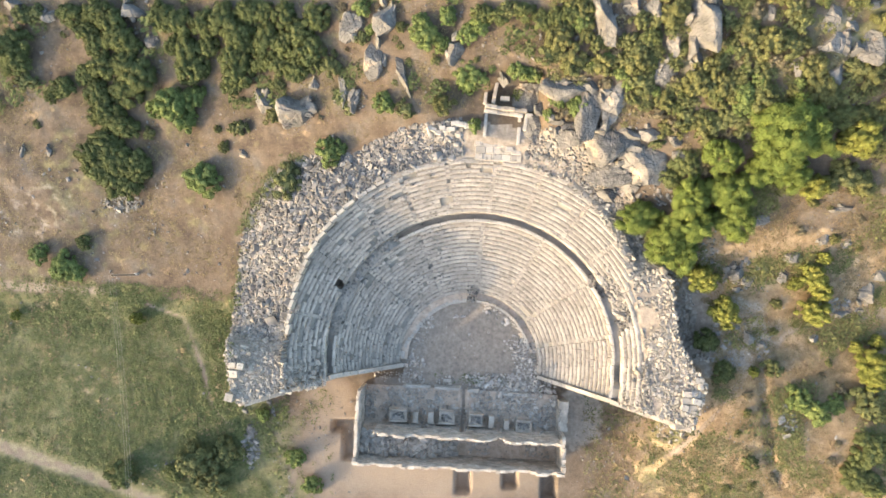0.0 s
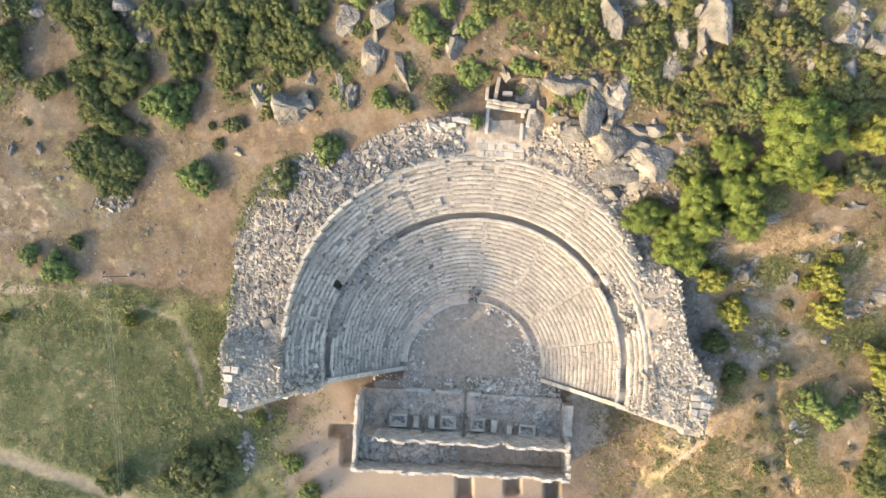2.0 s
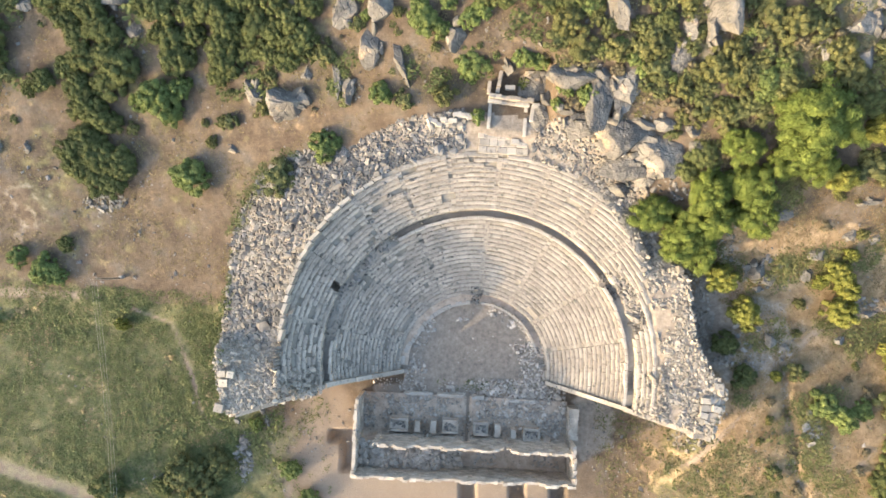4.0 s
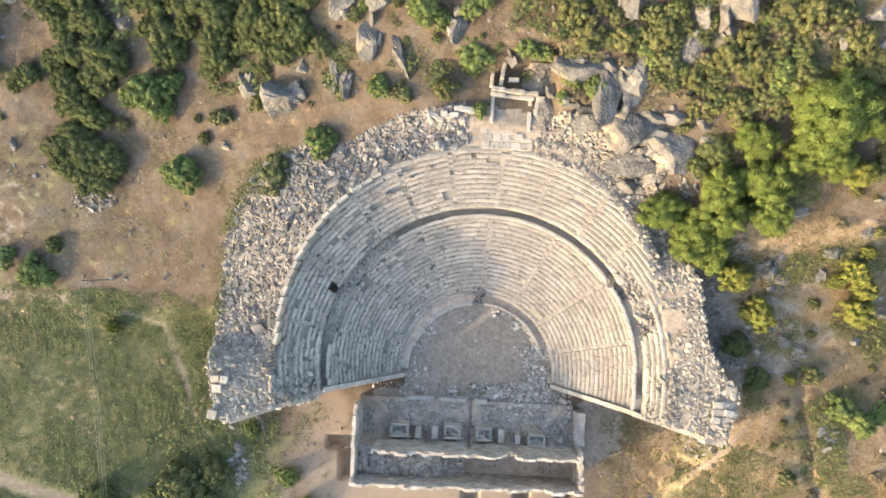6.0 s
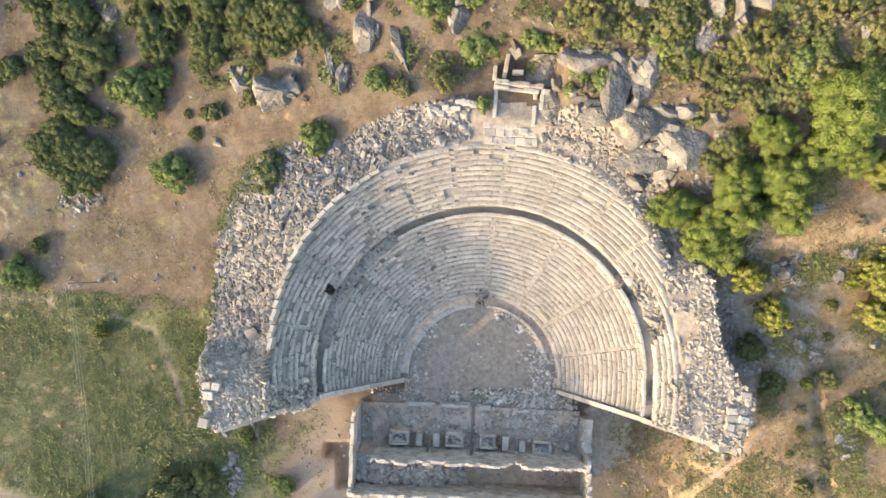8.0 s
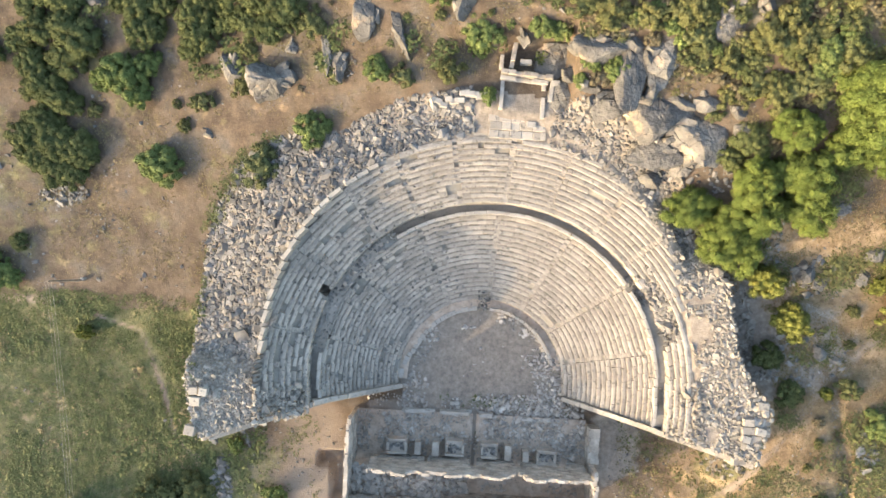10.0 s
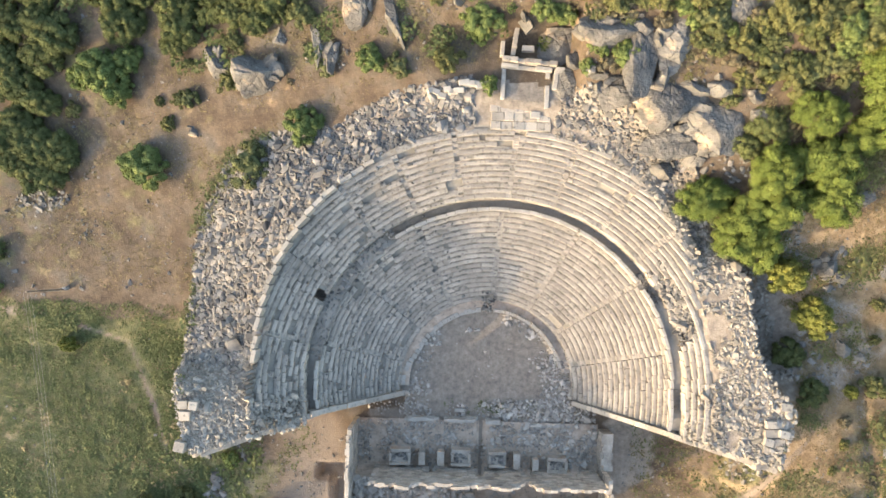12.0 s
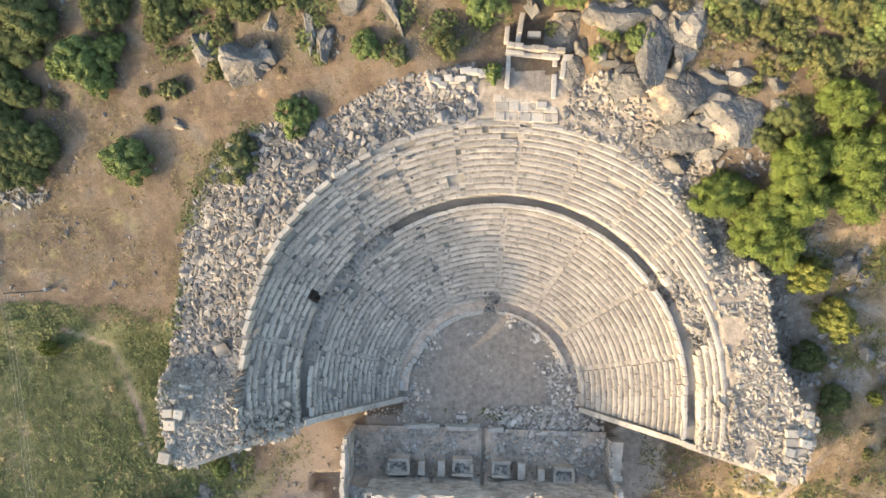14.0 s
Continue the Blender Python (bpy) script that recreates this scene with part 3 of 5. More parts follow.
def rim_path():
    """Trodden earth and crumbled stone along the head of the upper seats."""
    verts, n = [], 60
    for i in range(n + 1):
        d = 31 + 31 * i / n
        a = radians(d)
        r0 = float(r_top(np.float64(a)))
        for r, drop in ((r0 - 0.3, 0.5), (r0 + 0.1, 0.2), (r0 + 1.0, 0.15), (r0 + 1.8, 0.5)):
            verts.append(polar(r + 0.25 * noise.noise(Vector((d * .4, drop, 0))), a, float(seat_z(np.float64(r0), np.float64(a))) - drop + 0.08 * noise.noise(Vector((d * .5, r, 3)))))
    faces = [(4 * i + j, 4 * i + j + 1, 4 * i + j + 5, 4 * i + j + 4) for i in range(n) for j in range(3)]
    return tagged(new("rim_path", mesh_of("rim_path", verts, faces, earth_dark, True)), "crumbled earth path along the head of the seats", "path", kind="structure")


rim_path()


def gutter():
    """Trodden earth between the orchestra's kerb and the first bench."""
    verts, n = [], 110
    for i in range(n + 1):
        d = 8 + 170 * i / n
        for r in (12.3, 13.0, 13.85):
            verts.append(polar(r, radians(d), 0.18 + 0.3 * float(ease((d - 84) / 10)) + 0.1 * noise.noise(Vector((d * .3, r * 2, 0)))))
    faces = [(3 * i + j, 3 * i + j + 1, 3 * i + j + 4, 3 * i + j + 3) for i in range(n) for j in range(2)]
    return tagged(new("gutter", mesh_of("gutter", verts, faces, stage_earth, True)), "earth-filled gutter round the orchestra", "gutter", kind="structure")


gutter()


def walkway():
    verts, faces, n = [], [], 150
    for i in range(n + 1):
        a = A0 + (radians(183) - A0) * i / n
        w = float(r_walk(np.float64(a)))
        for r in (w - 0.3, w + 1.9):
            verts.append(polar(r, a, 9.5 + 0.95 * float(ease((math.degrees(a) - 118) / 6) * ease((166 - math.degrees(a)) / 5)) + 0.75 * float(ease((32 - math.degrees(a)) / 8) * ease((math.degrees(a) + 1) / 5)) + 0.95 * float(ease((-3 - math.degrees(a)) / 4)) + 0.05 * noise.noise(Vector((i * .3, r, 0)))))
    faces = [(2 * i, 2 * i + 1, 2 * i + 3, 2 * i + 2) for i in range(n)]
    return tagged(new("walkway", mesh_of("walkway", verts, faces, earth_dark)), "earth-covered middle walkway between the two tiers", "walkway", kind="structure")


walkway()


def wing_wall(name, label, p0, p1, z0, z1, w, rnd, meshes):
    """A retaining wall that climbs from the orchestra to the rim: stepped courses of blocks down to the ground."""
    top = empty(name, p0[0], p0[1], 0, label, "wall")
    d = Vector((p1[0] - p0[0], p1[1] - p0[1]))
    length, ang = d.length, math.atan2(d.y, d.x)
    s = 0.0
    while s < length:
        l = rnd.uniform(1.2, 2.1)
        t = (s + l / 2) / length
        z = z0 + (z1 - z0) * t + rnd.gauss(0, 0.04)
        q = Vector((p0[0], p0[1])) + d * t
        course = z
        while course > -0.2:
            h = min(rnd.uniform(1.2, 1.6), course + 0.25)
            ob = piece("wall_block", rnd.choice(meshes), top)
            ob.matrix_basis = Matrix.LocRotScale((q.x - p0[0], q.y - p0[1], course - h / 2), Euler((0, -math.atan2(z1 - z0, length) * (1 if course == z else 0), ang)), (l * 1.02 / math.cos(math.atan2(z1 - z0, length)) if course == z else l * 1.0, w + rnd.gauss(0, .02), h * 0.995))
            course -= h
        s += l
    return top


west_wall = wing_wall("retaining_wall", "sloping stone retaining wall closing the west end", (-12.2, -4.6), (-23.6, -5.2), 1.6, 10.6, 0.8, RW, BLOCK_MESHES)
wing_wall("retaining_wall", "ruined stone retaining wall of the upper west end", (-23.6, -5.3), (-38.2, -9.3), 10.8, 14.9, 0.8, RW, BLOCK_MESHES)
east_wall = wing_wall("retaining_wall", "pale sloping stone retaining wall closing the east end", (15.0, -6.9), (27.2, -9.7), 1.8, 10.8, 0.75, RW, BLOCK_MESHES)
wing_wall("retaining_wall", "pale stone retaining wall of the upper east end", (27.2, -9.8), (39.8, -14.0), 11.0, 13.8, 0.8, RW, BLOCK_MESHES)


# ---- fallen stones ----
def strew(name, label, spots, size, seed, singles=0, mesh_list=None, sink=0.25, pale=False, group=""):
    """A heap of broken stones lying on the ground; the first ones are pieces of their own."""
    rnd = random.Random(seed)
    spots = list(spots)
    x0, y0 = spots[0][0], spots[0][1]
    top = empty(name, x0, y0, spots[0][2], label, "rubble", group)
    rest = Soup()
    for i, (x, y, z) in enumerate(spots):
        s = size * rnd.lognormvariate(0, 0.33)
        sc = np.array([s * rnd.uniform(0.9, 1.3), s * rnd.uniform(0.8, 1.15), s * rnd.uniform(0.6, 0.95)])
        rot = (rnd.gauss(0, 0.25), rnd.gauss(0, 0.25), rnd.uniform(0, 6.3))
        at = (x, y, z + sc[2] * (0.5 * 0.75 - sink))
        if i < singles:
            ob = piece("stone", rnd.choice(mesh_list or (BRIGHT_MESHES if pale else STONE_MESHES)), top)
            ob.matrix_basis = Matrix.LocRotScale((at[0] - x0, at[1] - y0, at[2] - spots[0][2]), Euler(rot), Vector(sc))
        else:
            v, f = rnd.choice(STONES)
            rest.add(turned(v, sc, *rot, at), f)
    if rest.n:
        tagged(piece("rubble", rest.mesh("rubble", stone_lifted if mesh_list else stone_bright if pale else stone_rubble, (x0, y0, spots[0][2])), top), kind="stuff")
    return top


def sector(n, d0, d1, r0, r1, seed, keep=lambda x, y, r, d: True, gap=0.55):
    """Places strewn over a ring sector, none too near another."""
    rnd = random.Random(seed)
    cells, out, tries = {}, [], 0
    while len(out) < n and tries < n * 14:
        tries += 1
        d = rnd.uniform(d0, d1)
        a = radians(d)
        lo, hi = r0(a), r1(a)
        r = lo + (hi - lo) * rnd.random()
        x, y, _ = polar(r, a)
        if not keep(x, y, r, d):
            continue
        key = (int(x / gap), int(y / gap))
        if any((cells[q][0] - x) ** 2 + (cells[q][1] - y) ** 2 < gap * gap for q in ((key[0] + i, key[1] + j) for i in (-1, 0, 1) for j in (-1, 0, 1)) if q in cells):
            continue
        cells[key] = (x, y)
        out.append((x, y, gz(x, y)))
    return out


def top_edge(a):
    return float(r_top(np.float64(a))) + 0.5


def rim_edge(a):
    return float(r_rim(np.float64(a))) + 0.6 * noise.noise(Vector((a * 9, 0, 0))) + 0.6


strew("stone_heap", "steep bank of fallen grey limestone blocks behind the west seats", sector(3600, 112, 171, top_edge, rim_edge, 21, gap=0.4), 0.68, 31, 280)
strew("stone_heap", "heap of grey fallen stones behind the upper seats", sector(760, 92, 113, top_edge, rim_edge, 22, gap=.42), 0.62, 32, 120)
strew("stone_heap", "small broken stones filling the ruined west wing", sector(2300, 167, 187, lambda a: 32.0, rim_edge, 23, gap=0.27), 0.42, 33, 150, pale=True)
strew("stone_heap", "pale broken stones on the ruined east wing", sector(2700, -14, 34, top_edge, rim_edge, 24, lambda x, y, r, d: math.hypot((x - 32.8) / 1.8, (y - 5.5) / 2.6) > 1 + 0.5 * noise.noise(Vector((x, y, 1))) and noise.noise(Vector((x * .45, y * .45, 4))) < 0.38, gap=0.34), 0.5, 34, 280, pale=True)
strew("fallen_stones", "grey stones spilled outside the east rim wall", [(x, y, gz(x, y)) for x, y, z in sector(430, 2, 36, lambda a: rim_edge(a), lambda a: rim_edge(a) + 4.8, 29, lambda x, y, r, d: noise.noise(Vector((x * .4, y * .4, 2))) > -0.1, gap=0.45)], 0.6, 39, 90, pale=True)
strew("stone_heap", "pale fallen stones below the rocks", sector(900, 34, 76, lambda a: top_edge(a) + 1.0, rim_edge, 25, gap=0.36), 0.5, 35, 100)
def bay_z(x, y):
    r, a = math.hypot(x - CX, y - CY), math.atan2(y - CY, x - CX)
    k = (r - float(r_walk(np.float64(a))) - 1.6) / ROW
    return 9.55 if k < 0 else 11.1 + RISE * k


strew("fallen_stones", "broken bench stones tumbled onto the middle walkway", [(x, y, bay_z(x, y)) for x, y, z in sector(240, 14, 38, lambda a: float(r_walk(np.float64(a))) + 0.4, lambda a: float(r_walk(np.float64(a))) + 3.9, 26, gap=0.36)], 0.66, 36, 240)
strew("stone_heap", "small stones covering the broken ends of the western benches", [(x, y, float(seat_z(np.float64(math.hypot(x - CX, y - CY)), np.float64(math.atan2(y - CY, x - CX) % 6.2832)))) for x, y, z in sector(360, 176.8, 186, lambda a: 26.6, lambda a: 33.4, 28, gap=0.33)], 0.5, 38, 120, pale=True)
strew("fallen_stones", "scattered stones covering the western walkway", [(x, y, 10.45) for x, y, z in sector(90, 119, 165, lambda a: float(r_walk(np.float64(a))) - 0.2, lambda a: float(r_walk(np.float64(a))) + 1.6, 27, gap=0.5)], 0.5, 37, 90)

strew("fallen_stones", "pale broken stones lying over the ends of the eastern benches", [(x, y, bay_z(x, y) + 0.25) for x, y, z in sector(150, -13, 3.5, lambda a: float(r_walk(np.float64(a))) + 0.2, lambda a: 31.5, 43, lambda x, y, r, d: r > 29.3 or d < -5 or noise.noise(Vector((x, y, 2))) > 0.1, gap=0.42)], 0.55, 44, 150, pale=True)
strew("fallen_stones", "small stones strewn along the head of the eastern seats", [(x, y, float(seat_z(r_top(np.float64(math.atan2(y - CY, x - CX))), np.float64(math.atan2(y - CY, x - CX)))) - 0.12) for x, y, z in sector(170, 31, 76, lambda a: float(r_top(np.float64(a))) - 0.2, lambda a: float(r_top(np.float64(a))) + 1.7, 46, gap=0.4)], 0.4, 47, 80, pale=True)
strew("fallen_stones", "heap of broken stones at the head of the orchestra", [(*polar(11.9 + 3.4 * random.Random(i).random(), radians(83 + 8 * random.Random(i + 33).random()))[:2], 0.9 + 0.5 * (i % 3)) for i in range(46)], 0.45, 45, 46)
strew("fallen_stones", "broken fragments lying on the western benches", [(x, y, float(seat_z(np.float64(math.hypot(x - CX, y - CY)), np.float64(math.atan2(y - CY, x - CX) % 6.2832))) + 0.12) for x, y, z in sector(420, 100, 178, lambda a: 14.5, lambda a: float(r_top(np.float64(a))) - 0.8, 30, gap=0.7)], 0.34, 40, 90)

# ---- stage building ----
STAGE = Matrix.Translation((-20.8, -22.0, 0)) @ Matrix.Rotation(radians(-3.2), 4, "Z")


def stage_point(u, v, z=0.0):
    return STAGE @ Vector((u, v, z))


def masonry(top, along, a0, a1, b0, b1, z0, z_of, doors, seed, singles=0, course=0.42, mat=None, meshes=None):
    """A wall of coursed blocks in the stage's own axes. along: 'u' or 'v'; doors: (from, to, lintel height)."""
    rnd = random.Random(seed)
    rest, done = Soup(), 0
    turn = np.array(STAGE.to_3x3())
    org = np.array(STAGE.translation)
    z, level = z0, 0
    while z < 14:
        h = course * rnd.uniform(0.9, 1.1)
        a = a0 - rnd.random() * 0.6
        while a < a1:
            l = rnd.uniform(0.5, 1.2)
            s, e = max(a, a0), min(a + l, a1)
            a += l
            m = (s + e) / 2
            if e - s < 0.1 or z + h * 0.6 > z_of(m) or any(d0 < m < d1 and z + h < zd for d0, d1, zd in doors):
                continue
            top_z = min(z + h, z_of(m) + 0.25)
            if z + h > z_of(m) - 0.8:
                inset = rnd.uniform(0, 0.3) * (b1 - b0)
                b0_, b1_ = (b0 + inset, b1) if rnd.random() < 0.5 else (b0, b1 - inset)
            else:
                b0_, b1_ = b0, b1
            w0, w1 = b0_ + rnd.gauss(0, 0.05), b1_ + rnd.gauss(0, 0.05)
            cu, cv, su, sv = (m, (w0 + w1) / 2, e - s, w1 - w0) if along == "u" else ((w0 + w1) / 2, m, w1 - w0, e - s)
            if z + h > z_of(m) - 0.9 and done < singles:
                ob = piece("wall_block", rnd.choice(meshes or WALL_MESHES), top)
                p = stage_point(cu, cv, (z + top_z) / 2) - stage.location
                ob.matrix_basis = Matrix.LocRotScale(p, Euler((0, 0, radians(-3.2) + rnd.gauss(0, .02))), (su * .99, sv, top_z - z))
                done += 1
            else:
                v, f = rnd.choice(BLOCKS)
                w = v * (su * 0.985, sv, (top_z - z) * 0.985) + (cu, cv, (z + top_z) / 2)
                rest.add(w @ turn.T + org, f)
        z += h
        level += 1
    if rest.n:
        tagged(piece("wall_core", rest.mesh("wall_core", mat or stone_wall, stage.location), top), kind="stuff")


def ragged(base, amp, f, seed):
    return lambda m: base(m) + amp * noise.noise(Vector((m * f, seed, 0))) + 0.8 * noise.noise(Vector((m * f * 4, seed, 5)))


stage = empty("stage_building", -20.8, -22.0, 0, "roofless ruined stage building of grey masonry with broken wall tops", "ruin")
south_top = ragged(lambda u: 9.4 - 0.03 * u, 1.9, 0.35, 3.3)
mid_top = ragged(lambda u: 9.4 if u < 21.5 else 9.2 - 0.6 * math.exp(-((u - 27) / 1.5) ** 2) * 3, 1.7, 0.5, 7.7)
for wall_name, args in (("south_wall", ("u", 0, 39.6, 0.2, 0.8, -0.3, south_top, [], 41, 90)),
                        ("scene_wall", ("u", 3.6, 38.6, 5.85, 6.4, 0.4, mid_top, [(9.7, 10.4, 4.0), (11.8, 13.2, 4.4), (19.5, 21.1, 5.0), (26.8, 28.1, 4.4), (34.6, 35.8, 4.2)], 42, 90)),
                        ("west_wall", ("v", 0.8, 13.7, 0.1, 0.75, -0.3, ragged(lambda v: 9.4 - 0.06 * v, 0.4, 0.4, 1.1), [], 43, 40)),
                        ("east_wall", ("v", 0.8, 7.2, 39.0, 39.7, -0.3, ragged(lambda v: 8.6 - 0.15 * v, 0.4, 0.4, 2.1), [], 44, 30)),
                        ("east_wall", ("v", 7.2, 12.9, 38.9, 40.7, -0.3, lambda v: 3.6, [], 45, 20)),
                        ("north_wall", ("u", 8.3, 19.4, 13.4, 14.1, -0.2, ragged(lambda u: 1.1 + (0.7 if u > 14.5 else 0), 0.3, 0.6, 4.1), [(13.0, 14.3, 3)], 46, 40)),
                        ("north_wall", ("u", 21.0, 23.2, 13.3, 14.0, -0.2, lambda u: 1.6, [], 47, 10)),
                        ("north_wall", ("u", 27.5, 33.5, 12.9, 13.5, -0.2, ragged(lambda u: 0.9, 0.3, 0.6, 6.1), [], 48, 10))):
    along, a0, a1, b0, b1, z0, z_of, doors, seed, singles = args
    pale = wall_name == "north_wall"
    section = piece(wall_name, None, stage)
    masonry(section, along, a0, a1, b0, b1, z0, z_of, doors, seed, singles, mat=stone_pale if pale else None, meshes=PALE_MESHES if pale else None)

# pedestals in front of the scene wall
PIERS = [(5.9, 9.4, 6.9, 9.5), (10.6, 11.6, 7.0, 9.1), (13.5, 14.6, 6.9, 9.2), (15.6, 18.8, 7.0, 9.6), (21.4, 24.4, 6.9, 9.5), (25.4, 26.5, 6.8, 9.2), (28.4, 29.4, 6.7, 8.4), (30.6, 33.9, 6.4, 8.8)]


def pedestal(u0, u1, v0, v1):
    c = stage_point((u0 + u1) / 2, (v0 + v1) / 2, 0.4)
    top = empty("pedestal", c.x, c.y, c.z, "square column pedestal of pale dressed stone", "pedestal", "pedestals before the scene wall")
    top.rotation_euler = (0, 0, radians(-3.2))
    su, sv = u1 - u0, v1 - v0
    rnd = random.Random(int(u0 * 10))
    for name, k, z0, z1 in (("base", 1.0, 0.0, 0.35), ("shaft", 0.9, 0.35, 2.1)) + ((("cornice", 0.98, 2.1, 2.35),) if su < 2 else ()):
        ob = piece(name, mesh_of(name, BLOCKS[0][0], BLOCKS[0][1], stone_wall), top)
        ob.matrix_basis = Matrix.LocRotScale((0, 0, (z0 + z1) / 2), None, (su * k, sv * k, z1 - z0))
    if su > 2:
        for s in (-1, 1):
            for px, py, lx, ly in ((0, s * (sv * .49 - .25), su * .98, .5), (s * (su * .49 - .25), 0, .5, sv * .98 - 1.04)):
                if rnd.random() < 0.85:
                    ob = piece("coping", rnd.choice(WALL_MESHES), top)
                    ob.matrix_basis = Matrix.LocRotScale((px, py, 2.3), Euler((rnd.gauss(0, .03), rnd.gauss(0, .03), rnd.gauss(0, .03))), (lx * rnd.uniform(.8, 1), ly * rnd.uniform(.8, 1), .45))
        for _ in range(22):
            ob = piece("core_stone", rnd.choice(STONE_MESHES), top)
            ob.matrix_basis = Matrix.LocRotScale((rnd.uniform(-.32, .32) * su, rnd.uniform(-.3, .3) * sv, 2.15), Euler((0, 0, rnd.uniform(0, 6))), (.5 * rnd.uniform(.6, 1.2), .45, .35))


for pier in PIERS:
    pedestal(*pier)


def stage_fill():
    """The earth floors inside the building: higher behind the scene wall, cut by the axial passage."""
    verts, faces = [], []
    nu, nv = 90, 34
    for j in range(nv + 1):
        for i in range(nu + 1):
            u, v = 0.4 + 38.6 * i / nu, 0.4 + 13.2 * j / nv
            z = 1.3 if v < 5.6 else 0.55
            z += 0.18 * noise.fractal(Vector((u * .5, v * .5, 9)), 1, 2, 3)
            if 19.7 < u < 20.9 and v > 5:
                z = -0.1
            if u < 19.5 and v < 5.2:
                z += 3.0 * min(1, (19.5 - u) / 5)
            verts.append(stage_point(u, v, z))
    w = nu + 1
    faces = [(j * w + i, j * w + i + 1, (j + 1) * w + i + 1, (j + 1) * w + i) for j in range(nv) for i in range(nu)]
    return tagged(new("stage_floor", mesh_of("stage_floor", verts, faces, stage_earth, True)), "dusty earth floor inside the stage building", "floor", kind="structure")


stage_fill()


def stage_spots(n, u0, u1, v0, v1, z, seed, gap, keep=lambda u, v: True):
    rnd = random.Random(seed)
    out = []
    for _ in range(n * 10):
        if len(out) >= n:
            break
        u, v = rnd.uniform(u0, u1), rnd.uniform(v0, v1)
        p = stage_point(u, v, z)
        if keep(u, v) and all((p.x - q[0]) ** 2 + (p.y - q[1]) ** 2 > gap * gap for q in out):
            out.append((p.x, p.y, p.z))
    return out


def settled(spots, rise):
    """The spots let down onto the stage's floor, or onto the ground before it."""
    back = STAGE.inverted()
    return [(x, y, rise + (0.55 if (back @ Vector((x, y, 0))).y < 13.5 else 0.0)) for x, y, z in spots]


strew("stone_heap", "grey tumbled stones filling the back room of the stage", [(x, y, z - 3.0 * max(0, 1 - (19.5 - (x + 20.8)) / 5)) for x, y, z in stage_spots(520, 1.0, 19.2, 1.0, 5.6, 4.62, 51, 0.4)], 0.72, 61, 200, LIFTED_MESHES)
strew("stone_heap", "scattered stones on the back room floor", stage_spots(26, 22, 26, 1.4, 4.8, 1.3, 52, 0.5), 0.55, 62, 26, LIFTED_MESHES)
strew("stone_heap", "scattered stones on the back room floor", stage_spots(22, 33, 37.5, 1.4, 3.6, 1.3, 53, 0.5), 0.55, 63, 22, LIFTED_MESHES)
strew("fallen_stones", "fallen building stones strewn over the eastern stage", settled(stage_spots(520, 22, 38.6, 7.0, 17.0, 0.55, 54, 0.42, lambda u, v: (v > 9.8 or u > 33.6) and noise.noise(Vector((u * .35, v * .35, 8))) > -0.32), 0.12), 0.55, 64, 180, LIFTED_MESHES)
strew("fallen_stones", "small stones strewn over the western stage", settled(stage_spots(460, 0.9, 19, 7, 13.3, 0.6, 55, 0.33, lambda u, v: (v > 9.7 or u < 5.5) and noise.noise(Vector((u * .4, v * .4, 5))) > -0.25), 0.14), 0.38, 65, 60, LIFTED_MESHES)
strew("fallen_stones", "small stones strewn between stage and orchestra", stage_spots(200, 2, 34, 14.2, 16.2, 0.05, 58, 0.4, lambda u, v: noise.noise(Vector((u * .4, v * .4, 3))) > -0.15), 0.36, 71, 60, LIFTED_MESHES)
strew("fallen_stones", "loose stones in front of the scene wall", stage_spots(170, 5, 38, 6.6, 10.2, 0.7, 59, 0.4, lambda u, v: not any(p[0] - .2 < u < p[1] + .2 and p[2] - .2 < v < p[3] + .2 for p in PIERS)), 0.36, 72, 60, LIFTED_MESHES)
strew("fallen_stones", "stones lying along the west side of the orchestra", [(*polar(11.7 - 1.8 * random.Random(i).random() ** 2, radians(128 + 56 * random.Random(i + 77).random()))[:2], 0.0) for i in range(60)], 0.45, 73, 40, LIFTED_MESHES)
strew("fallen_stones", "fallen stones before the eastern seats", stage_spots(300, 25, 34.8, 14, 24, 0.05, 56, 0.42, lambda u, v: u > 28.6 - (v - 14) * 0.1 + 1.5 * noise.noise(Vector((u, v * .6, 4))) and math.hypot(u - 22.3, v - 18.5) > 7.6), 0.5, 66, 100, LIFTED_MESHES)
strew("fallen_stones", "loose stones at the west end of the orchestra wall", stage_spots(34, 8.2, 11.8, 15.3, 19.5, 0.0, 57, 0.5), 0.5, 67, 34, LIFTED_MESHES)
strew("fallen_stones", "stones lying along the foot of the orchestra wall", [(*polar(11.8 - random.Random(i).random() ** 2 * 1.6, radians(14 + 60 * random.Random(i + 99).random()))[:2], 0.0) for i in range(74)], 0.5, 68, 60, LIFTED_MESHES)
strew("fallen_stones", "few stones on the orchestra floor", [(*polar(random.Random(i).random() * 12, radians(180 * random.Random(i + 50).random()))[:2], 0.0) for i in range(26)], 0.3, 69, 26, LIFTED_MESHES)
strew("fallen_stones", "row of squared stones on the orchestra floor", [(-1.6 + 0.45 * i, 4.9 + 0.1 * (i % 2), 0.0) for i in range(5)], 0.5, 70, 5, LIFTED_MESHES)

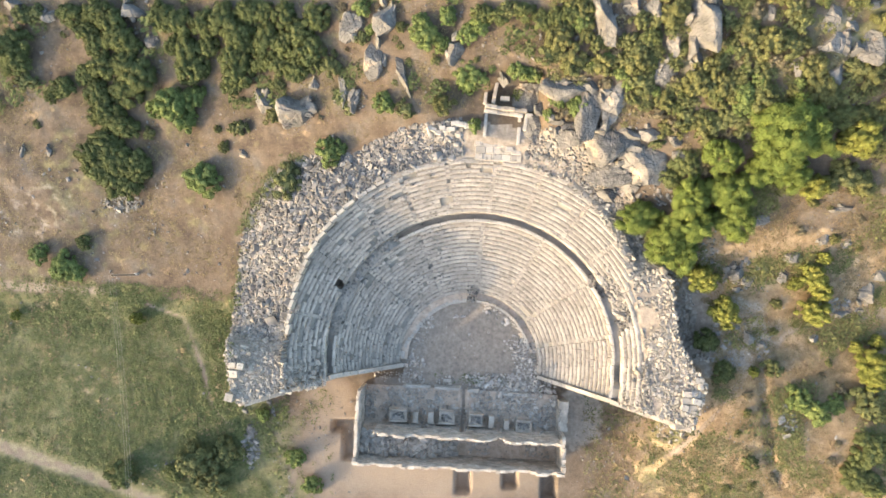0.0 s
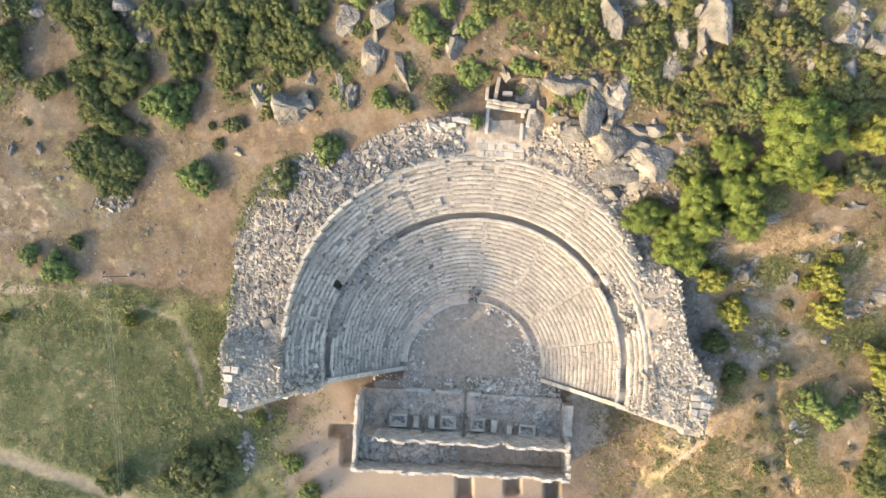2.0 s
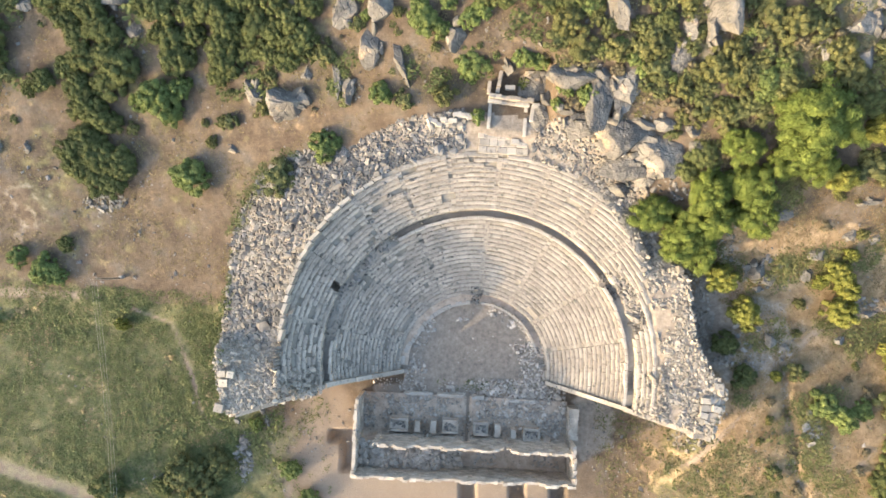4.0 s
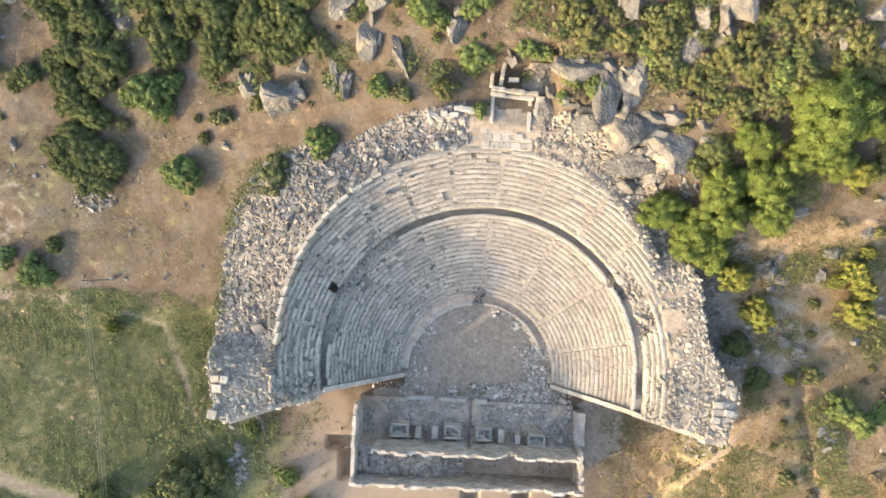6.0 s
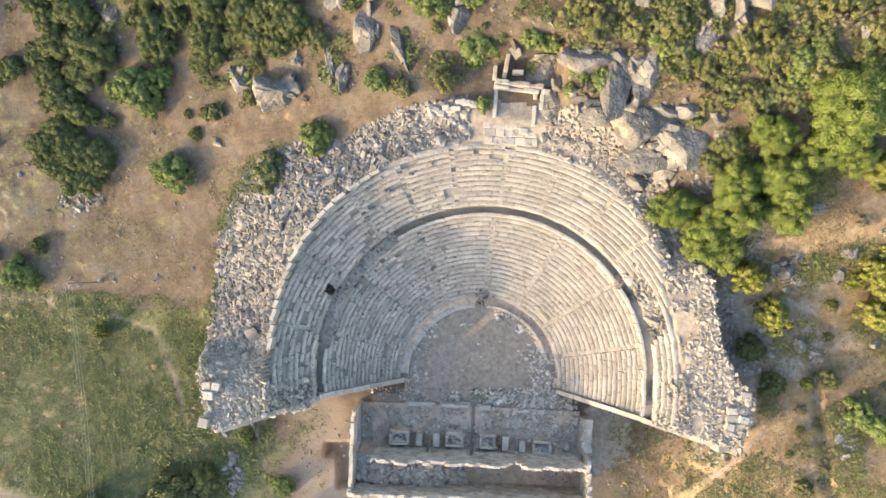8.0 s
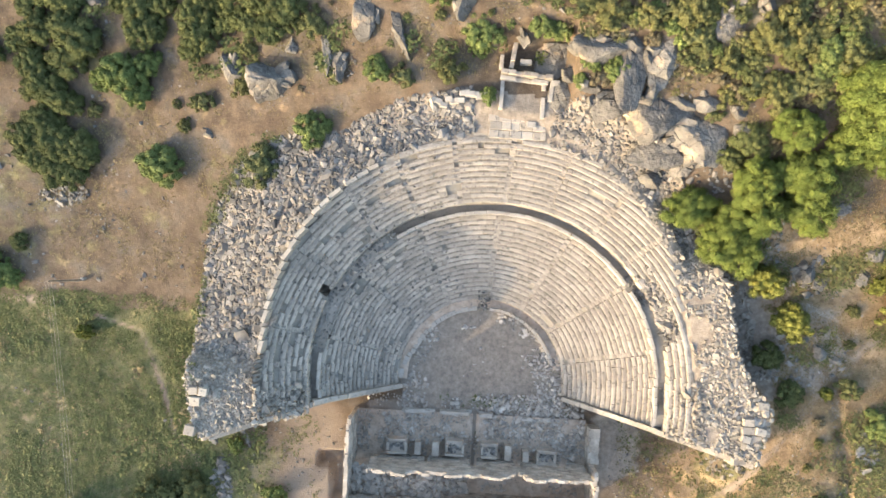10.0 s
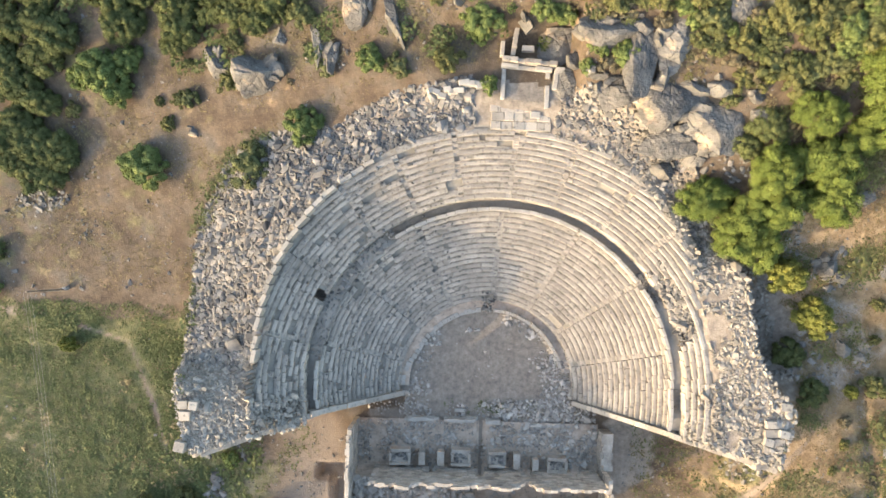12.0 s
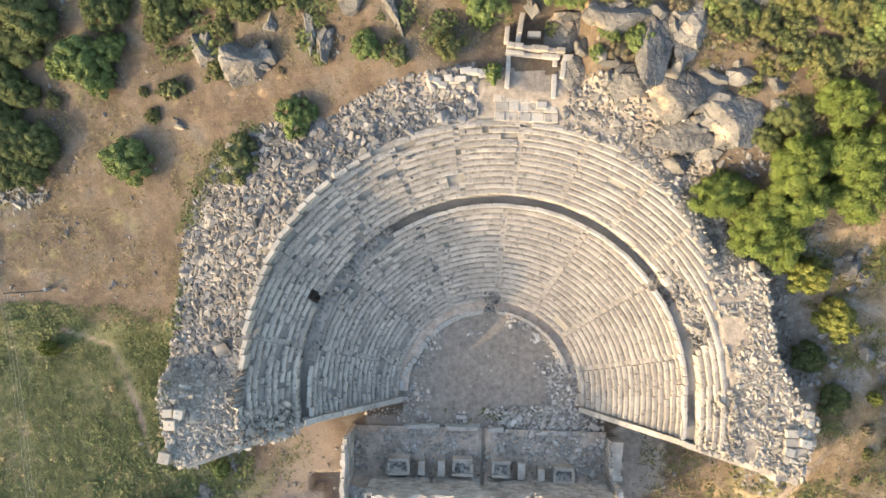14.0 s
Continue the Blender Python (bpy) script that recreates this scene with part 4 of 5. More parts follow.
front_row = empty("front_step", -3.0, -8.9, 0, "two courses of pale squared blocks before the stage", "step")
RF = random.Random(88)
for row, (x0, x1, y, h) in enumerate(((-5.6, -0.4, -9.15, 0.75), (-4.4, -1.8, -8.45, 0.5), (-3.9, -2.6, -7.8, 0.4), (1.0, 3.0, -9.65, 0.7), (-12.0, -7.0, -9.0, 0.6))):
    x = x0
    while x < x1:
        l = RF.uniform(0.6, 1.1)
        if RF.random() > 0.12:
            ob = piece("step_block", RF.choice(PALE_MESHES), front_row)
            ob.matrix_basis = Matrix.LocRotScale((x + l / 2 + 3.0, y + 8.9 + RF.gauss(0, .05), h / 2), Euler((0, 0, radians(-3.2) + RF.gauss(0, .04))), (l * .96, RF.uniform(.5, .65), h))
        x += l

# ---- small temple above the seats ----
temple = empty("temple_ruin", 6.5, 41, 18.0, "foundations of a small temple of pale blocks above the seats", "ruin")
RT_ = random.Random(77)


def temple_run(name, x0, y0, x1, y1, w, z0, z1, step, mat_meshes, gone=0.0):
    d = Vector((x1 - x0, y1 - y0))
    n = max(1, round(d.length / step))
    ang = math.atan2(d.y, d.x)
    zz = z0
    while zz < z1 - 0.1:
        h = min(0.6, z1 - zz)
        last = zz + h >= z1 - 0.1
        for i in range(n):
            if last and RT_.random() < gone:
                continue
            p = Vector((x0, y0)) + d * ((i + 0.5) / n)
            ob = piece(name, RT_.choice(mat_meshes), temple)
            ob.matrix_basis = Matrix.LocRotScale((p.x - 6.5, p.y - 41, zz + h / 2 - 18.0), Euler((0, 0, ang + RT_.gauss(0, .02))), (d.length / n * .985, w * RT_.uniform(.94, 1.04), h * .99))
        zz += h


temple_run("wall_block", 3.6, 42.6, 10.8, 41.6, 0.6, 17.8, 19.5, 1.0, BLOCK_MESHES, 0.2)
temple_run("wall_block", 3.5, 41.9, 10.2, 41.0, 0.5, 17.8, 18.9, 1.1, PALE_MESHES, 0.2)
temple_run("wall_block", 3.9, 41.6, 3.5, 37.4, 0.55, 17.5, 18.6, 1.0, PALE_MESHES, 0.3)
temple_run("wall_block", 9.7, 41.0, 9.3, 36.0, 0.55, 17.3, 18.4, 1.0, PALE_MESHES, 0.35)
temple_run("wall_block", 10.9, 41.3, 10.4, 38.4, 0.55, 17.6, 18.8, 1.0, PALE_MESHES, 0.35)
temple_run("wall_block", 5.0, 43.0, 5.8, 47.0, 0.6, 17.8, 19.4, 1.1, WALL_MESHES, 0.3)
temple_run("wall_block", 3.6, 43.0, 3.8, 45.0, 0.55, 17.8, 19.0, 1.0, WALL_MESHES, 0.3)
temple_run("wall_block", 6.3, 44.0, 7.9, 43.9, 0.7, 17.8, 18.9, 0.8, PALE_MESHES, 0.0)
for name, x, y, sx, sy, z0, z1 in (("floor_slab", 6.6, 39.2, 5.4, 3.6, 17.0, 17.75), ("loose_block", 7.9, 35.3, 1.3, 0.9, 17.2, 17.9), ("loose_block", 11.3, 40.9, 1.1, 0.8, 18, 18.9)):
    ob = piece(name, RT_.choice(PALE_MESHES if "loose" in name else WALL_MESHES if name == "floor_slab" else BLOCK_MESHES), temple)
    ob.matrix_basis = Matrix.LocRotScale((x - 6.5, y - 41, (z0 + z1) / 2 - 18.0), Euler((0, 0, radians(-4))), (sx * .985, sy * .985, z1 - z0))

for row, (y, z, x0, x1) in enumerate(((33.9, 17.35, 1.9, 10.0), (35.1, 17.5, 2.0, 10.0), (36.25, 17.6, 1.9, 7.4))):
    x = x0
    while x < x1 - 0.5:
        l = min(RT_.uniform(1.0, 1.9), x1 - x)
        ob = piece("paving_slab", RT_.choice(BLOCK_MESHES), temple)
        ob.matrix_basis = Matrix.LocRotScale((x + l / 2 - 6.5, y - 41 - 0.07 * (x - 6) + RT_.gauss(0, .04), z - 0.6 - 18.0 + RT_.gauss(0, .04)), Euler((RT_.gauss(0, .012), RT_.gauss(0, .012), radians(-4) + RT_.gauss(0, .01))), (l * .985, 1.15, 1.2))
        x += l

beam = empty("low_wall", 20.1, 36.1, 17, "low broken wall of long pale blocks below the rocks", "wall")
for i in range(6):
    t = (i + .5) / 6
    ob = piece("wall_block", BLOCK_MESHES[i], beam)
    x, y = 20.1 + 7.1 * t, 36.1 - 5.7 * t
    ob.matrix_basis = Matrix.LocRotScale((x - 20.1, y - 36.1, gz(x, y) + .3 - 17), Euler((0, 0, math.atan2(-5.7, 7.1))), (1.5, .7, 1.2))

bank_wall = empty("low_wall", -6, 39.3, 17, "row of loose pale blocks behind the upper seats", "wall")
for i in range(11):
    x, y = -6 + i * 0.75, 38.6 + 0.08 * i + RT_.gauss(0, .25)
    ob = piece("wall_block", RT_.choice(PALE_MESHES), bank_wall)
    ob.matrix_basis = Matrix.LocRotScale((x + 6, y - 39.3, gz(x, y) + .3 - 17), Euler((RT_.gauss(0, .1), RT_.gauss(0, .1), RT_.gauss(0, .3))), (RT_.uniform(.8, 1.5), .7, .9))

# ---- rock outcrops ----
ROCKS_A = [
    (-36.5, 45.4, 1.2, 1.8), (-30.7, 43.3, 3.0, 2.7), (-26.8, 47.7, 1.0, 1.1), (-21.5, 46.2, 0.8, 2.6), (-19.6, 45.1, 1.0, 2.0), (-19.6, 56.6, 1.6, 2.1), (-13.2, 57.3, 1.5, 3.2), (-15.0, 50.8, 1.5, 2.7),
    (-10.6, 48.2, 1.0, 3.5), (-1.6, 51.4, 1.5, 2.1), (6.9, 47.1, 0.8, 1.7), (22.2, 53.8, 1.2, 3.4), (26.5, 55.7, 1.2, 1.4), (29.1, 54.8, 1.0, 1.7),
]
ROCK_SHEETS = [
    (17.5, 44.0, 2.6, 1.5), (21.0, 40.8, 1.4, 3.6), (23.8, 42.4, 1.5, 1.8), (24.2, 36.6, 2.4, 2.8), (29.9, 32.4, 3.0, 2.6), (25.1, 31.5, 2.9, 1.5), (11.7, 45.0, 2.5, 1.7), (12.8, 39.2, 2.2, 1.5),
    (17.5, 37.1, 2.3, 1.6), (27.6, 35.9, 1.3, 1.2), (22.5, 34.5, 1.5, 1.2),
]
ROCKS_B = [
    (25.5, 27.5, 1.6, 1.2), (31.8, 45.6, 1.2, 2.1), (32.8, 49.7, 0.8, 1.4), (36.6, 52.5, 2.5, 3.8), (36.3, 47.0, 0.9, 1.4), (46.2, 53.5, 0.7, 1.2), (50.9, 45.7, 0.9, 1.2), (55.0, 52.5, 1.0, 1.5),
    (56.1, 48.4, 2.1, 1.4), (57.0, 44.5, 1.0, 1.2), (57.9, 49.7, 0.7, 0.9), (61.7, 48.0, 2.4, 2.3), (58.5, 51.3, 1.0, 0.7), (61.2, 54.3, 1.4, 0.7), (48.3, 13.9, 1.5, 1.9), (50.5, 12.5, 1.4, 1.1),
    (56.8, 13.6, 1.1, 1.2), (50.7, 22.9, 1.0, 1.1),
]
ROCKS_C = [
    (63.7, 24.7, 1.5, 0.7), (62.1, 19.6, 0.9, 0.8), (66.6, 19.1, 0.7, 0.9), (57.6, 16.6, 1.6, 0.7), (72.1, 9.9, 1.3, 1.9), (68.7, 6.4, 1.5, 0.7), (63.8, 1.8, 0.9, 0.8), (73.8, 13.2, 1.0, 0.9),
    (-41.5, 36.3, 0.8, 1.1), (-80.6, 37.7, 0.5, 0.9), (-85.7, 37.7, 0.4, 1.3), (54.1, 0.7, 0.8, 0.8), (51.6, 1.8, 0.9, 1.3), (-83.8, 63.6, 1.4, 1.0), (-77.3, 61.5, 0.9, 1.4), (-61.3, 62.4, 2.0, 1.6),
    (-57.7, 56.6, 1.2, 1.2),
]
ROCKS_D = [
    (19.9, 44.3, 1.3, 1.1), (23.3, 40.0, 1.2, 1.4), (21.1, 36.4, 1.1, 0.9), (27.3, 36.7, 1.3, 1.1), (28.9, 34.7, 1.1, 0.9), (29.0, 28.7, 1.5, 1.0), (23.4, 32.5, 1.3, 1.0), (32.2, 31.1, 1.1, 0.9),
    (13.3, 42.0, 1.1, 0.9), (15.3, 39.1, 1.1, 0.7), (17.7, 37.9, 1.2, 0.8), (30.3, 37.1, 1.2, 1.1), (34.5, 35.9, 1.0, 0.9), (35.8, 33.4, 0.9, 1.1), (20.2, 39.7, 1.1, 1.3),
]
ROCKS = ROCKS_A + ROCKS_B + ROCKS_C + ROCKS_D + ROCK_SHEETS


def boulder_mesh(rnd, seed, sx, sy, sz, facets, fine):
    """A weathered block of bedded limestone: a ball cut by random planes, stepped along its beds, split and roughened."""
    bm = bmesh.new()
    bmesh.ops.create_icosphere(bm, subdivisions=5 if fine and sx * sy > 1.5 else 4, radius=1)
    planes = [(Vector((rnd.gauss(0, 1), rnd.gauss(0, 1), rnd.gauss(0.3, 0.7))).normalized(), rnd.uniform(0.4, 0.85)) for _ in range(facets)]
    off = Vector((seed * 3.1, seed * 1.7, seed * 0.6))
    strike = -0.9 + rnd.gauss(0, 0.25)
    ca, sa = math.cos(strike), math.sin(strike)
    bed = rnd.uniform(0.8, 1.5)
    for v in bm.verts:
        d = v.co.normalized()
        k = 1.1
        for n, far in planes:
            c = n.dot(d)
            if c > 0.05:
                k = min(k, far / c)
        q = Vector((d.x * k * sx, d.y * k * sy, d.z * k * sz)) * 1.3
        w = q + off
        along, across = w.x * ca + w.y * sa, w.y * ca - w.x * sa
        level = across / bed + 1.2 * noise.noise(Vector((along * 0.35, across * 0.2, w.z * 0.5)))
        frac = level - math.floor(level)
        step = noise.noise(Vector((math.floor(level) * 1.7, along * 0.3, 0.5)))
        crack = 0.6 * max(0.0, 0.09 - min(frac, 1 - frac)) / 0.09
        cross = max(0.0, 0.06 - abs(noise.noise(Vector((along * 0.6, across * 0.12, 4))))) / 0.06
        grow = 0.2 * step - 0.16 * crack - 0.16 * cross + 0.07 * noise.fractal(w * 0.9, 1, 2, 4) + 0.04 * noise.noise(w * 4.3)
        v.co = q + d * grow * min(1.0, 0.3 + 0.3 * min(sx, sy))
    me = bpy.data.meshes.new("boulder")
    bm.to_mesh(me)
    bm.free()
    me.materials.append(rock_grey)
    me.polygons.foreach_set("use_smooth", [True] * len(me.polygons))
    me.set_sharp_from_angle(angle=0.35)
    return me


def outcrop(x, y, rx, ry, seed, broad=1.1, high=0.75):
    """A limestone outcrop: one large boulder sunk into the hill with smaller ones leaning on it."""
    rnd = random.Random(seed)
    top = empty("rock_outcrop", x, y, gz(x, y), "weathered grey limestone outcrop with fissures and ochre stains", "rock", "rock outcrops")
    mean = math.sqrt(rx * ry)
    rows = [(0, 0, rx, ry, high * mean)]
    for _ in range(2 + int(min(4, rx * ry * 0.5))):
        a, k = rnd.uniform(0, 6.283), rnd.uniform(0.25, 0.42)
        rows.append((rx * 0.85 * math.cos(a), ry * 0.85 * math.sin(a), rx * k, ry * k * rnd.uniform(0.8, 1.3), mean * k * 1.3))
    for i, (px, py, sx, sy, sz) in enumerate(rows):
        ob = piece("boulder", boulder_mesh(rnd, seed + i * 7, sx * broad, sy * broad, sz, 8 + rnd.randrange(5), i == 0), top)
        dz = gz(x + px, y + py) - gz(x, y)
        ob.matrix_basis = pose(px, py, dz + 0.12 * sz, 0, 0, rnd.gauss(0, 9))
    return top


for n, row in enumerate(ROCKS):
    if row in ROCK_SHEETS:
        outcrop(*row, n + 1, 1.38, 0.55)
    else:
        outcrop(*row, n + 1)

# ---- small things ----
def disc_spots(x, y, rx, ry, n, seed, gap=0.4):
    rnd = random.Random(seed)
    out = []
    for _ in range(n * 8):
        if len(out) >= n:
            break
        a, k = rnd.uniform(0, 6.283), math.sqrt(rnd.random())
        px, py = x + rx * k * math.cos(a), y + ry * k * math.sin(a)
        if all((px - q[0]) ** 2 + (py - q[1]) ** 2 > gap * gap for q in out):
            out.append((px, py, gz(px, py)))
    return out


for n, (x, y, rx, ry, count, size, label) in enumerate((
        (-67.0, 27.6, 4.2, 1.9, 70, 0.62, "pale heap of gathered field stones beside a shrub"),
        (-42.5, -21.5, 1.6, 4.2, 60, 0.7, "pale tumbled stones among weeds"),
        (59.0, -13.5, 1.4, 3.5, 36, 0.7, "pale stones scattered down a dry slope"),
        (67.5, 7.0, 4.5, 2.2, 50, 0.6, "pale stones edging a dirt track"),
        (50.0, 1.5, 6.5, 4.5, 70, 0.6, "grey stones strewn below the east wing"),
        (49.5, 13.5, 3.5, 3.0, 30, 0.7, "grey stones round an outcrop"),
        (-58.5, -25.5, 3.5, 1.5, 30, 0.5, "small stones beside a dirt track"),
        (39.0, -16.5, 2.6, 1.8, 34, 0.6, "stones fallen at the foot of the east wing"),
        (42.5, 18.0, 2.0, 8.0, 70, 0.65, "grey stones fallen outside the east rim"),
        (33.0, 28.0, 4.0, 3.0, 60, 0.7, "stones fallen between rocks and pines"))):
    strew("stone_heap", label, disc_spots(x, y, rx, ry, count, 80 + n), size, 90 + n, min(count, 40))

strew("low_wall", "low dry stone wall running through weeds", [(-39.3 + 0.12 * i, -10.8 - 0.33 * i + 0.1 * (i % 3), gz(-39.3, -10.8)) for i in range(18)], 0.6, 111, 18)


def corner_blocks(label, cx, cy, rows, ang, z, seed, sx=1.4, sy=0.97):
    """Large squared blocks left standing at a wing's outer corner, in stepped courses."""
    rnd = random.Random(seed)
    top = empty("corner_masonry", cx, cy, 0, label, "wall")
    for u, v, level in rows:
        for c in range(level - rnd.choice((0, 0, 1, 1, 2))):
            ob = piece("corner_block", rnd.choice(BLOCK_MESHES), top)
            p = Matrix.Rotation(ang, 3, "Z") @ Vector((u, v, 0))
            h = z / max(level, 1)
            ob.matrix_basis = Matrix.LocRotScale((p.x, p.y, h * (c + .5) - 0.3 + (rnd.uniform(-.9, .15) if c == level - 1 else 0)), Euler((rnd.gauss(0, .05), rnd.gauss(0, .05), ang + rnd.gauss(0, .12))), (sx * rnd.uniform(.7, 1.1), sy * rnd.uniform(.8, 1.03), h * rnd.uniform(.8, 1.0)))


corner_blocks("pale squared blocks stepping down the outer corner of the east wing", 41.0, -9.6, [(0.2 * (i % 2) - i * 0.16 - 1.6 * (j > 0), 4.4 - 1.2 * i, 10 - (i + j) % 2) for i in range(8) for j in range(2)], radians(-4), 15.6, 121, 1.9, 1.18)
corner_blocks("squared blocks still standing at the outer corner of the west wing", -40.6, -3.6, [(-0.2 + 1.5 * j + 0.4 * (i % 2), 4.0 - 1.4 * i, 13 - (i + j) % 2) for i in range(7) for j in range(1 if i > 5 else 2)], radians(-4), 17.2, 122, 1.6, 1.36)
corner_blocks("lower squared blocks beside the west corner wall", -38.6, -7.0, [(-0.4, -0.6, 9), (1.0, -0.4, 9), (2.2, -0.2, 9), (0.6, 0.6, 9)], radians(-4), 16.4, 123)


def utility_pole(x, y):
    top = empty("utility_pole", x, y, gz(x, y), "tall weathered timber utility pole on bare soil", "pole")
    v, f = [], []
    for j, (r, z) in enumerate(((0.19, -0.3), (0.15, 4.5), (0.12, 9.4))):
        v += [(r * math.cos(.785 * k), r * math.sin(.785 * k), z) for k in range(8)]
        if j:
            f += [((j - 1) * 8 + k, (j - 1) * 8 + (k + 1) % 8, j * 8 + (k + 1) % 8, j * 8 + k) for k in range(8)]
    f.append(tuple(range(16, 24)))
    piece("post", mesh_of("post", v, f, timber), top)
    return top


utility_pole(-65.0, 13.3)
utility_pole(-61.2, -46.0)


def power_cable(shift):
    """One slack wire between the two poles."""
    v, f = [], []
    p0, p1 = Vector((-65.0 + shift, 13.3, gz(-65, 13.3) + 9.2)), Vector((-61.2 + shift, -46.0, gz(-61.2, -46) + 9.2))
    for j in range(25):
        t = j / 24
        p = p0.lerp(p1, t) - Vector((0, 0, 5.2 * t * (1 - t)))
        v += [(p.x + 0.014 * math.cos(1.571 * k), p.y, p.z + 0.014 * math.sin(1.571 * k)) for k in range(4)]
        if j:
            f += [((j - 1) * 4 + k, (j - 1) * 4 + (k + 1) % 4, j * 4 + (k + 1) % 4, j * 4 + k) for k in range(4)]
    return tagged(new("power_cable", mesh_of("power_cable", v, f, stone_pale)), "thin pale power cable slung between timber poles", "cable", "power cables")


for shift in (-0.5, 0.0, 0.5):
    power_cable(shift)
box = empty("meter_box", -64.8, 13.5, gz(-64.8, 13.5), "small white box at the foot of a pole", "box")
v_, f_ = worn_block(RND)
body = piece("body", mesh_of("body", v_, f_, stone_pale), box)
body.matrix_basis = Matrix.LocRotScale((0, 0, 0.5), None, (0.6, 0.5, 1.0))

# ---- plants ----
def crown_mesh(name, mat, seed, leaves, lobes, leaf, squash, knob):
    """A crown of leaf clumps: knobs of leaves spread over an uneven dome of about unit radius."""
    rng = np.random.default_rng(seed)
    i = np.arange(lobes)
    up = 1 - (i + 0.5) / lobes * 1.12
    turn = i * 2.39996 + rng.normal(0, 0.25, lobes)
    flat = np.sqrt(np.clip(1 - up * up, 0, 1))
    swell = 0.68 + 0.10 * np.sin(2 * turn + seed) * flat + 0.07 * np.sin(3 * turn + 2.3 * seed) * flat + rng.normal(0, 0.07, lobes)
    c = np.stack([np.cos(turn) * flat * swell, np.sin(turn) * flat * swell, (0.32 + up * swell * 0.85) * squash], 1)
    size = knob * rng.uniform(0.7, 1.35, lobes)
    pick = rng.choice(lobes, leaves, p=size ** 2 / (size ** 2).sum())
    out = c - (0, 0, 0.3 * squash)
    out /= np.linalg.norm(out, axis=1, keepdims=True)
    n = rng.normal(0, 1, (leaves, 3)) + out[pick] * 0.8 + (0, 0, 0.25)
    n /= np.linalg.norm(n, axis=1, keepdims=True)
    p = c[pick] + n * size[pick][:, None] * rng.uniform(0.6, 1.1, (leaves, 1))
    t = np.cross(n, rng.normal(0, 1, (leaves, 3))) + n * rng.uniform(-0.35, 0.35, (leaves, 1))
    t /= np.linalg.norm(t, axis=1, keepdims=True)
    b = np.cross(n + rng.normal(0, 0.22, (leaves, 3)), t)
    b /= np.linalg.norm(b, axis=1, keepdims=True)
    l, w = leaf * rng.uniform(0.6, 1.3, (leaves, 1)), leaf * rng.uniform(0.4, 0.75, (leaves, 1))
    bend = n * leaf * 0.25
    quad = np.stack([p - t * l, p - b * w + bend * 0.3, p + t * l - bend, p + b * w + bend * 0.3], 1)
    quad = quad[quad[:, :, 2].min(1) > 0.02]
    k = len(quad)
    s = Soup()
    s.add(quad.reshape(-1, 3), [q for j in range(k) for q in ((4 * j, 4 * j + 1, 4 * j + 2), (4 * j, 4 * j + 2, 4 * j + 3))])
    rnd = random.Random(seed)
    for j in range(lobes):
        v, f = rnd.choice(STONES)
        s.add(turned(v, size[j] * 1.25, 0, 0, rnd.uniform(0, 6), c[j] * 0.97), f)
    v, f = rnd.choice(STONES)
    s.add(turned(v, (1.05, 1.05, 1.0 * squash), 0, 0, 1.0, (0, 0, 0.45 * squash)), f)
    return s.mesh(name, mat)


def stem_mesh(seed, stems, height):
    """Tapered stems and limbs that rise from one foot."""
    rnd = random.Random(seed)
    s = Soup()
    for i in range(stems):
        a = 6.283 * i / stems + rnd.uniform(-.5, .5)
        lean = rnd.uniform(0.15, 0.5)
        pts = [(0.04 * math.cos(a), 0.04 * math.sin(a), -0.15), (0.3 * lean * math.cos(a), 0.3 * lean * math.sin(a), height * 0.45), (lean * math.cos(a + .3), lean * math.sin(a + .3), height)]
        v, f = [], []
        for j, (p, r) in enumerate(zip(pts, (0.075, 0.05, 0.018))):
            v += [(p[0] + r * math.cos(1.257 * k), p[1] + r * math.sin(1.257 * k), p[2]) for k in range(5)]
            if j:
                f += [((j - 1) * 5 + k, (j - 1) * 5 + (k + 1) % 5, j * 5 + (k + 1) % 5, j * 5 + k) for k in range(5)]
        s.add(v, f)
    return s.mesh("stems", trunk_bark)


def plant_kinds(name, mat, count, leaves, lobes, leaf, squash, knob, category, stems, seed):
    out = []
    for i in range(count):
        ob = empty(name, 0, 0, -500, "", category)
        piece("crown", crown_mesh("crown", mat, seed + i, leaves, lobes, leaf, squash, knob), ob)
        piece("trunk", stem_mesh(seed + i, stems, 0.5 * squash), ob)
        out.append(ob)
    return out


def plant_all(kinds, rows, label, group, seed, tall=1.0, wide=1.0):
    rnd = random.Random(seed)
    for x, y, r in rows:
        ob = rnd.choice(kinds)
        x, y = x + rnd.uniform(-.25, .25), y + rnd.uniform(-.25, .25)
        s = r * 1.18 * wide
        new_one = copy_thing(ob, pose(x, y, gz(x, y) - 0.05, 0, 0, rnd.uniform(0, 360)) @ Matrix.Diagonal((s, s * rnd.uniform(0.9, 1.1), s * tall * rnd.uniform(0.85, 1.15), 1)))
        tagged(new_one, label, group=group)


def discard(kinds):
    for ob in kinds:
        for c in list(ob.children):
            bpy.data.objects.remove(c)
        bpy.data.objects.remove(ob)


def wild_spots(n, x0, x1, y0, y1, r0, r1, gap, seed, keep):
    """Places for self-sown bushes, spaced out, clear of the rocks."""
    rnd = random.Random(seed)
    out = []
    for _ in range(n * 15):
        if len(out) >= n:
            break
        x, y, r = rnd.uniform(x0, x1), rnd.uniform(y0, y1), rnd.uniform(r0, r1)
        if keep(x, y) and all((x - q[0]) ** 2 + (y - q[1]) ** 2 > (gap * (r + q[2])) ** 2 for q in out) and all(math.hypot((x - k[0]) / (k[2] + r * .6), (y - k[1]) / (k[3] + r * .6)) > 1 for k in ROCKS):
            out.append((x, y, r))
    return out


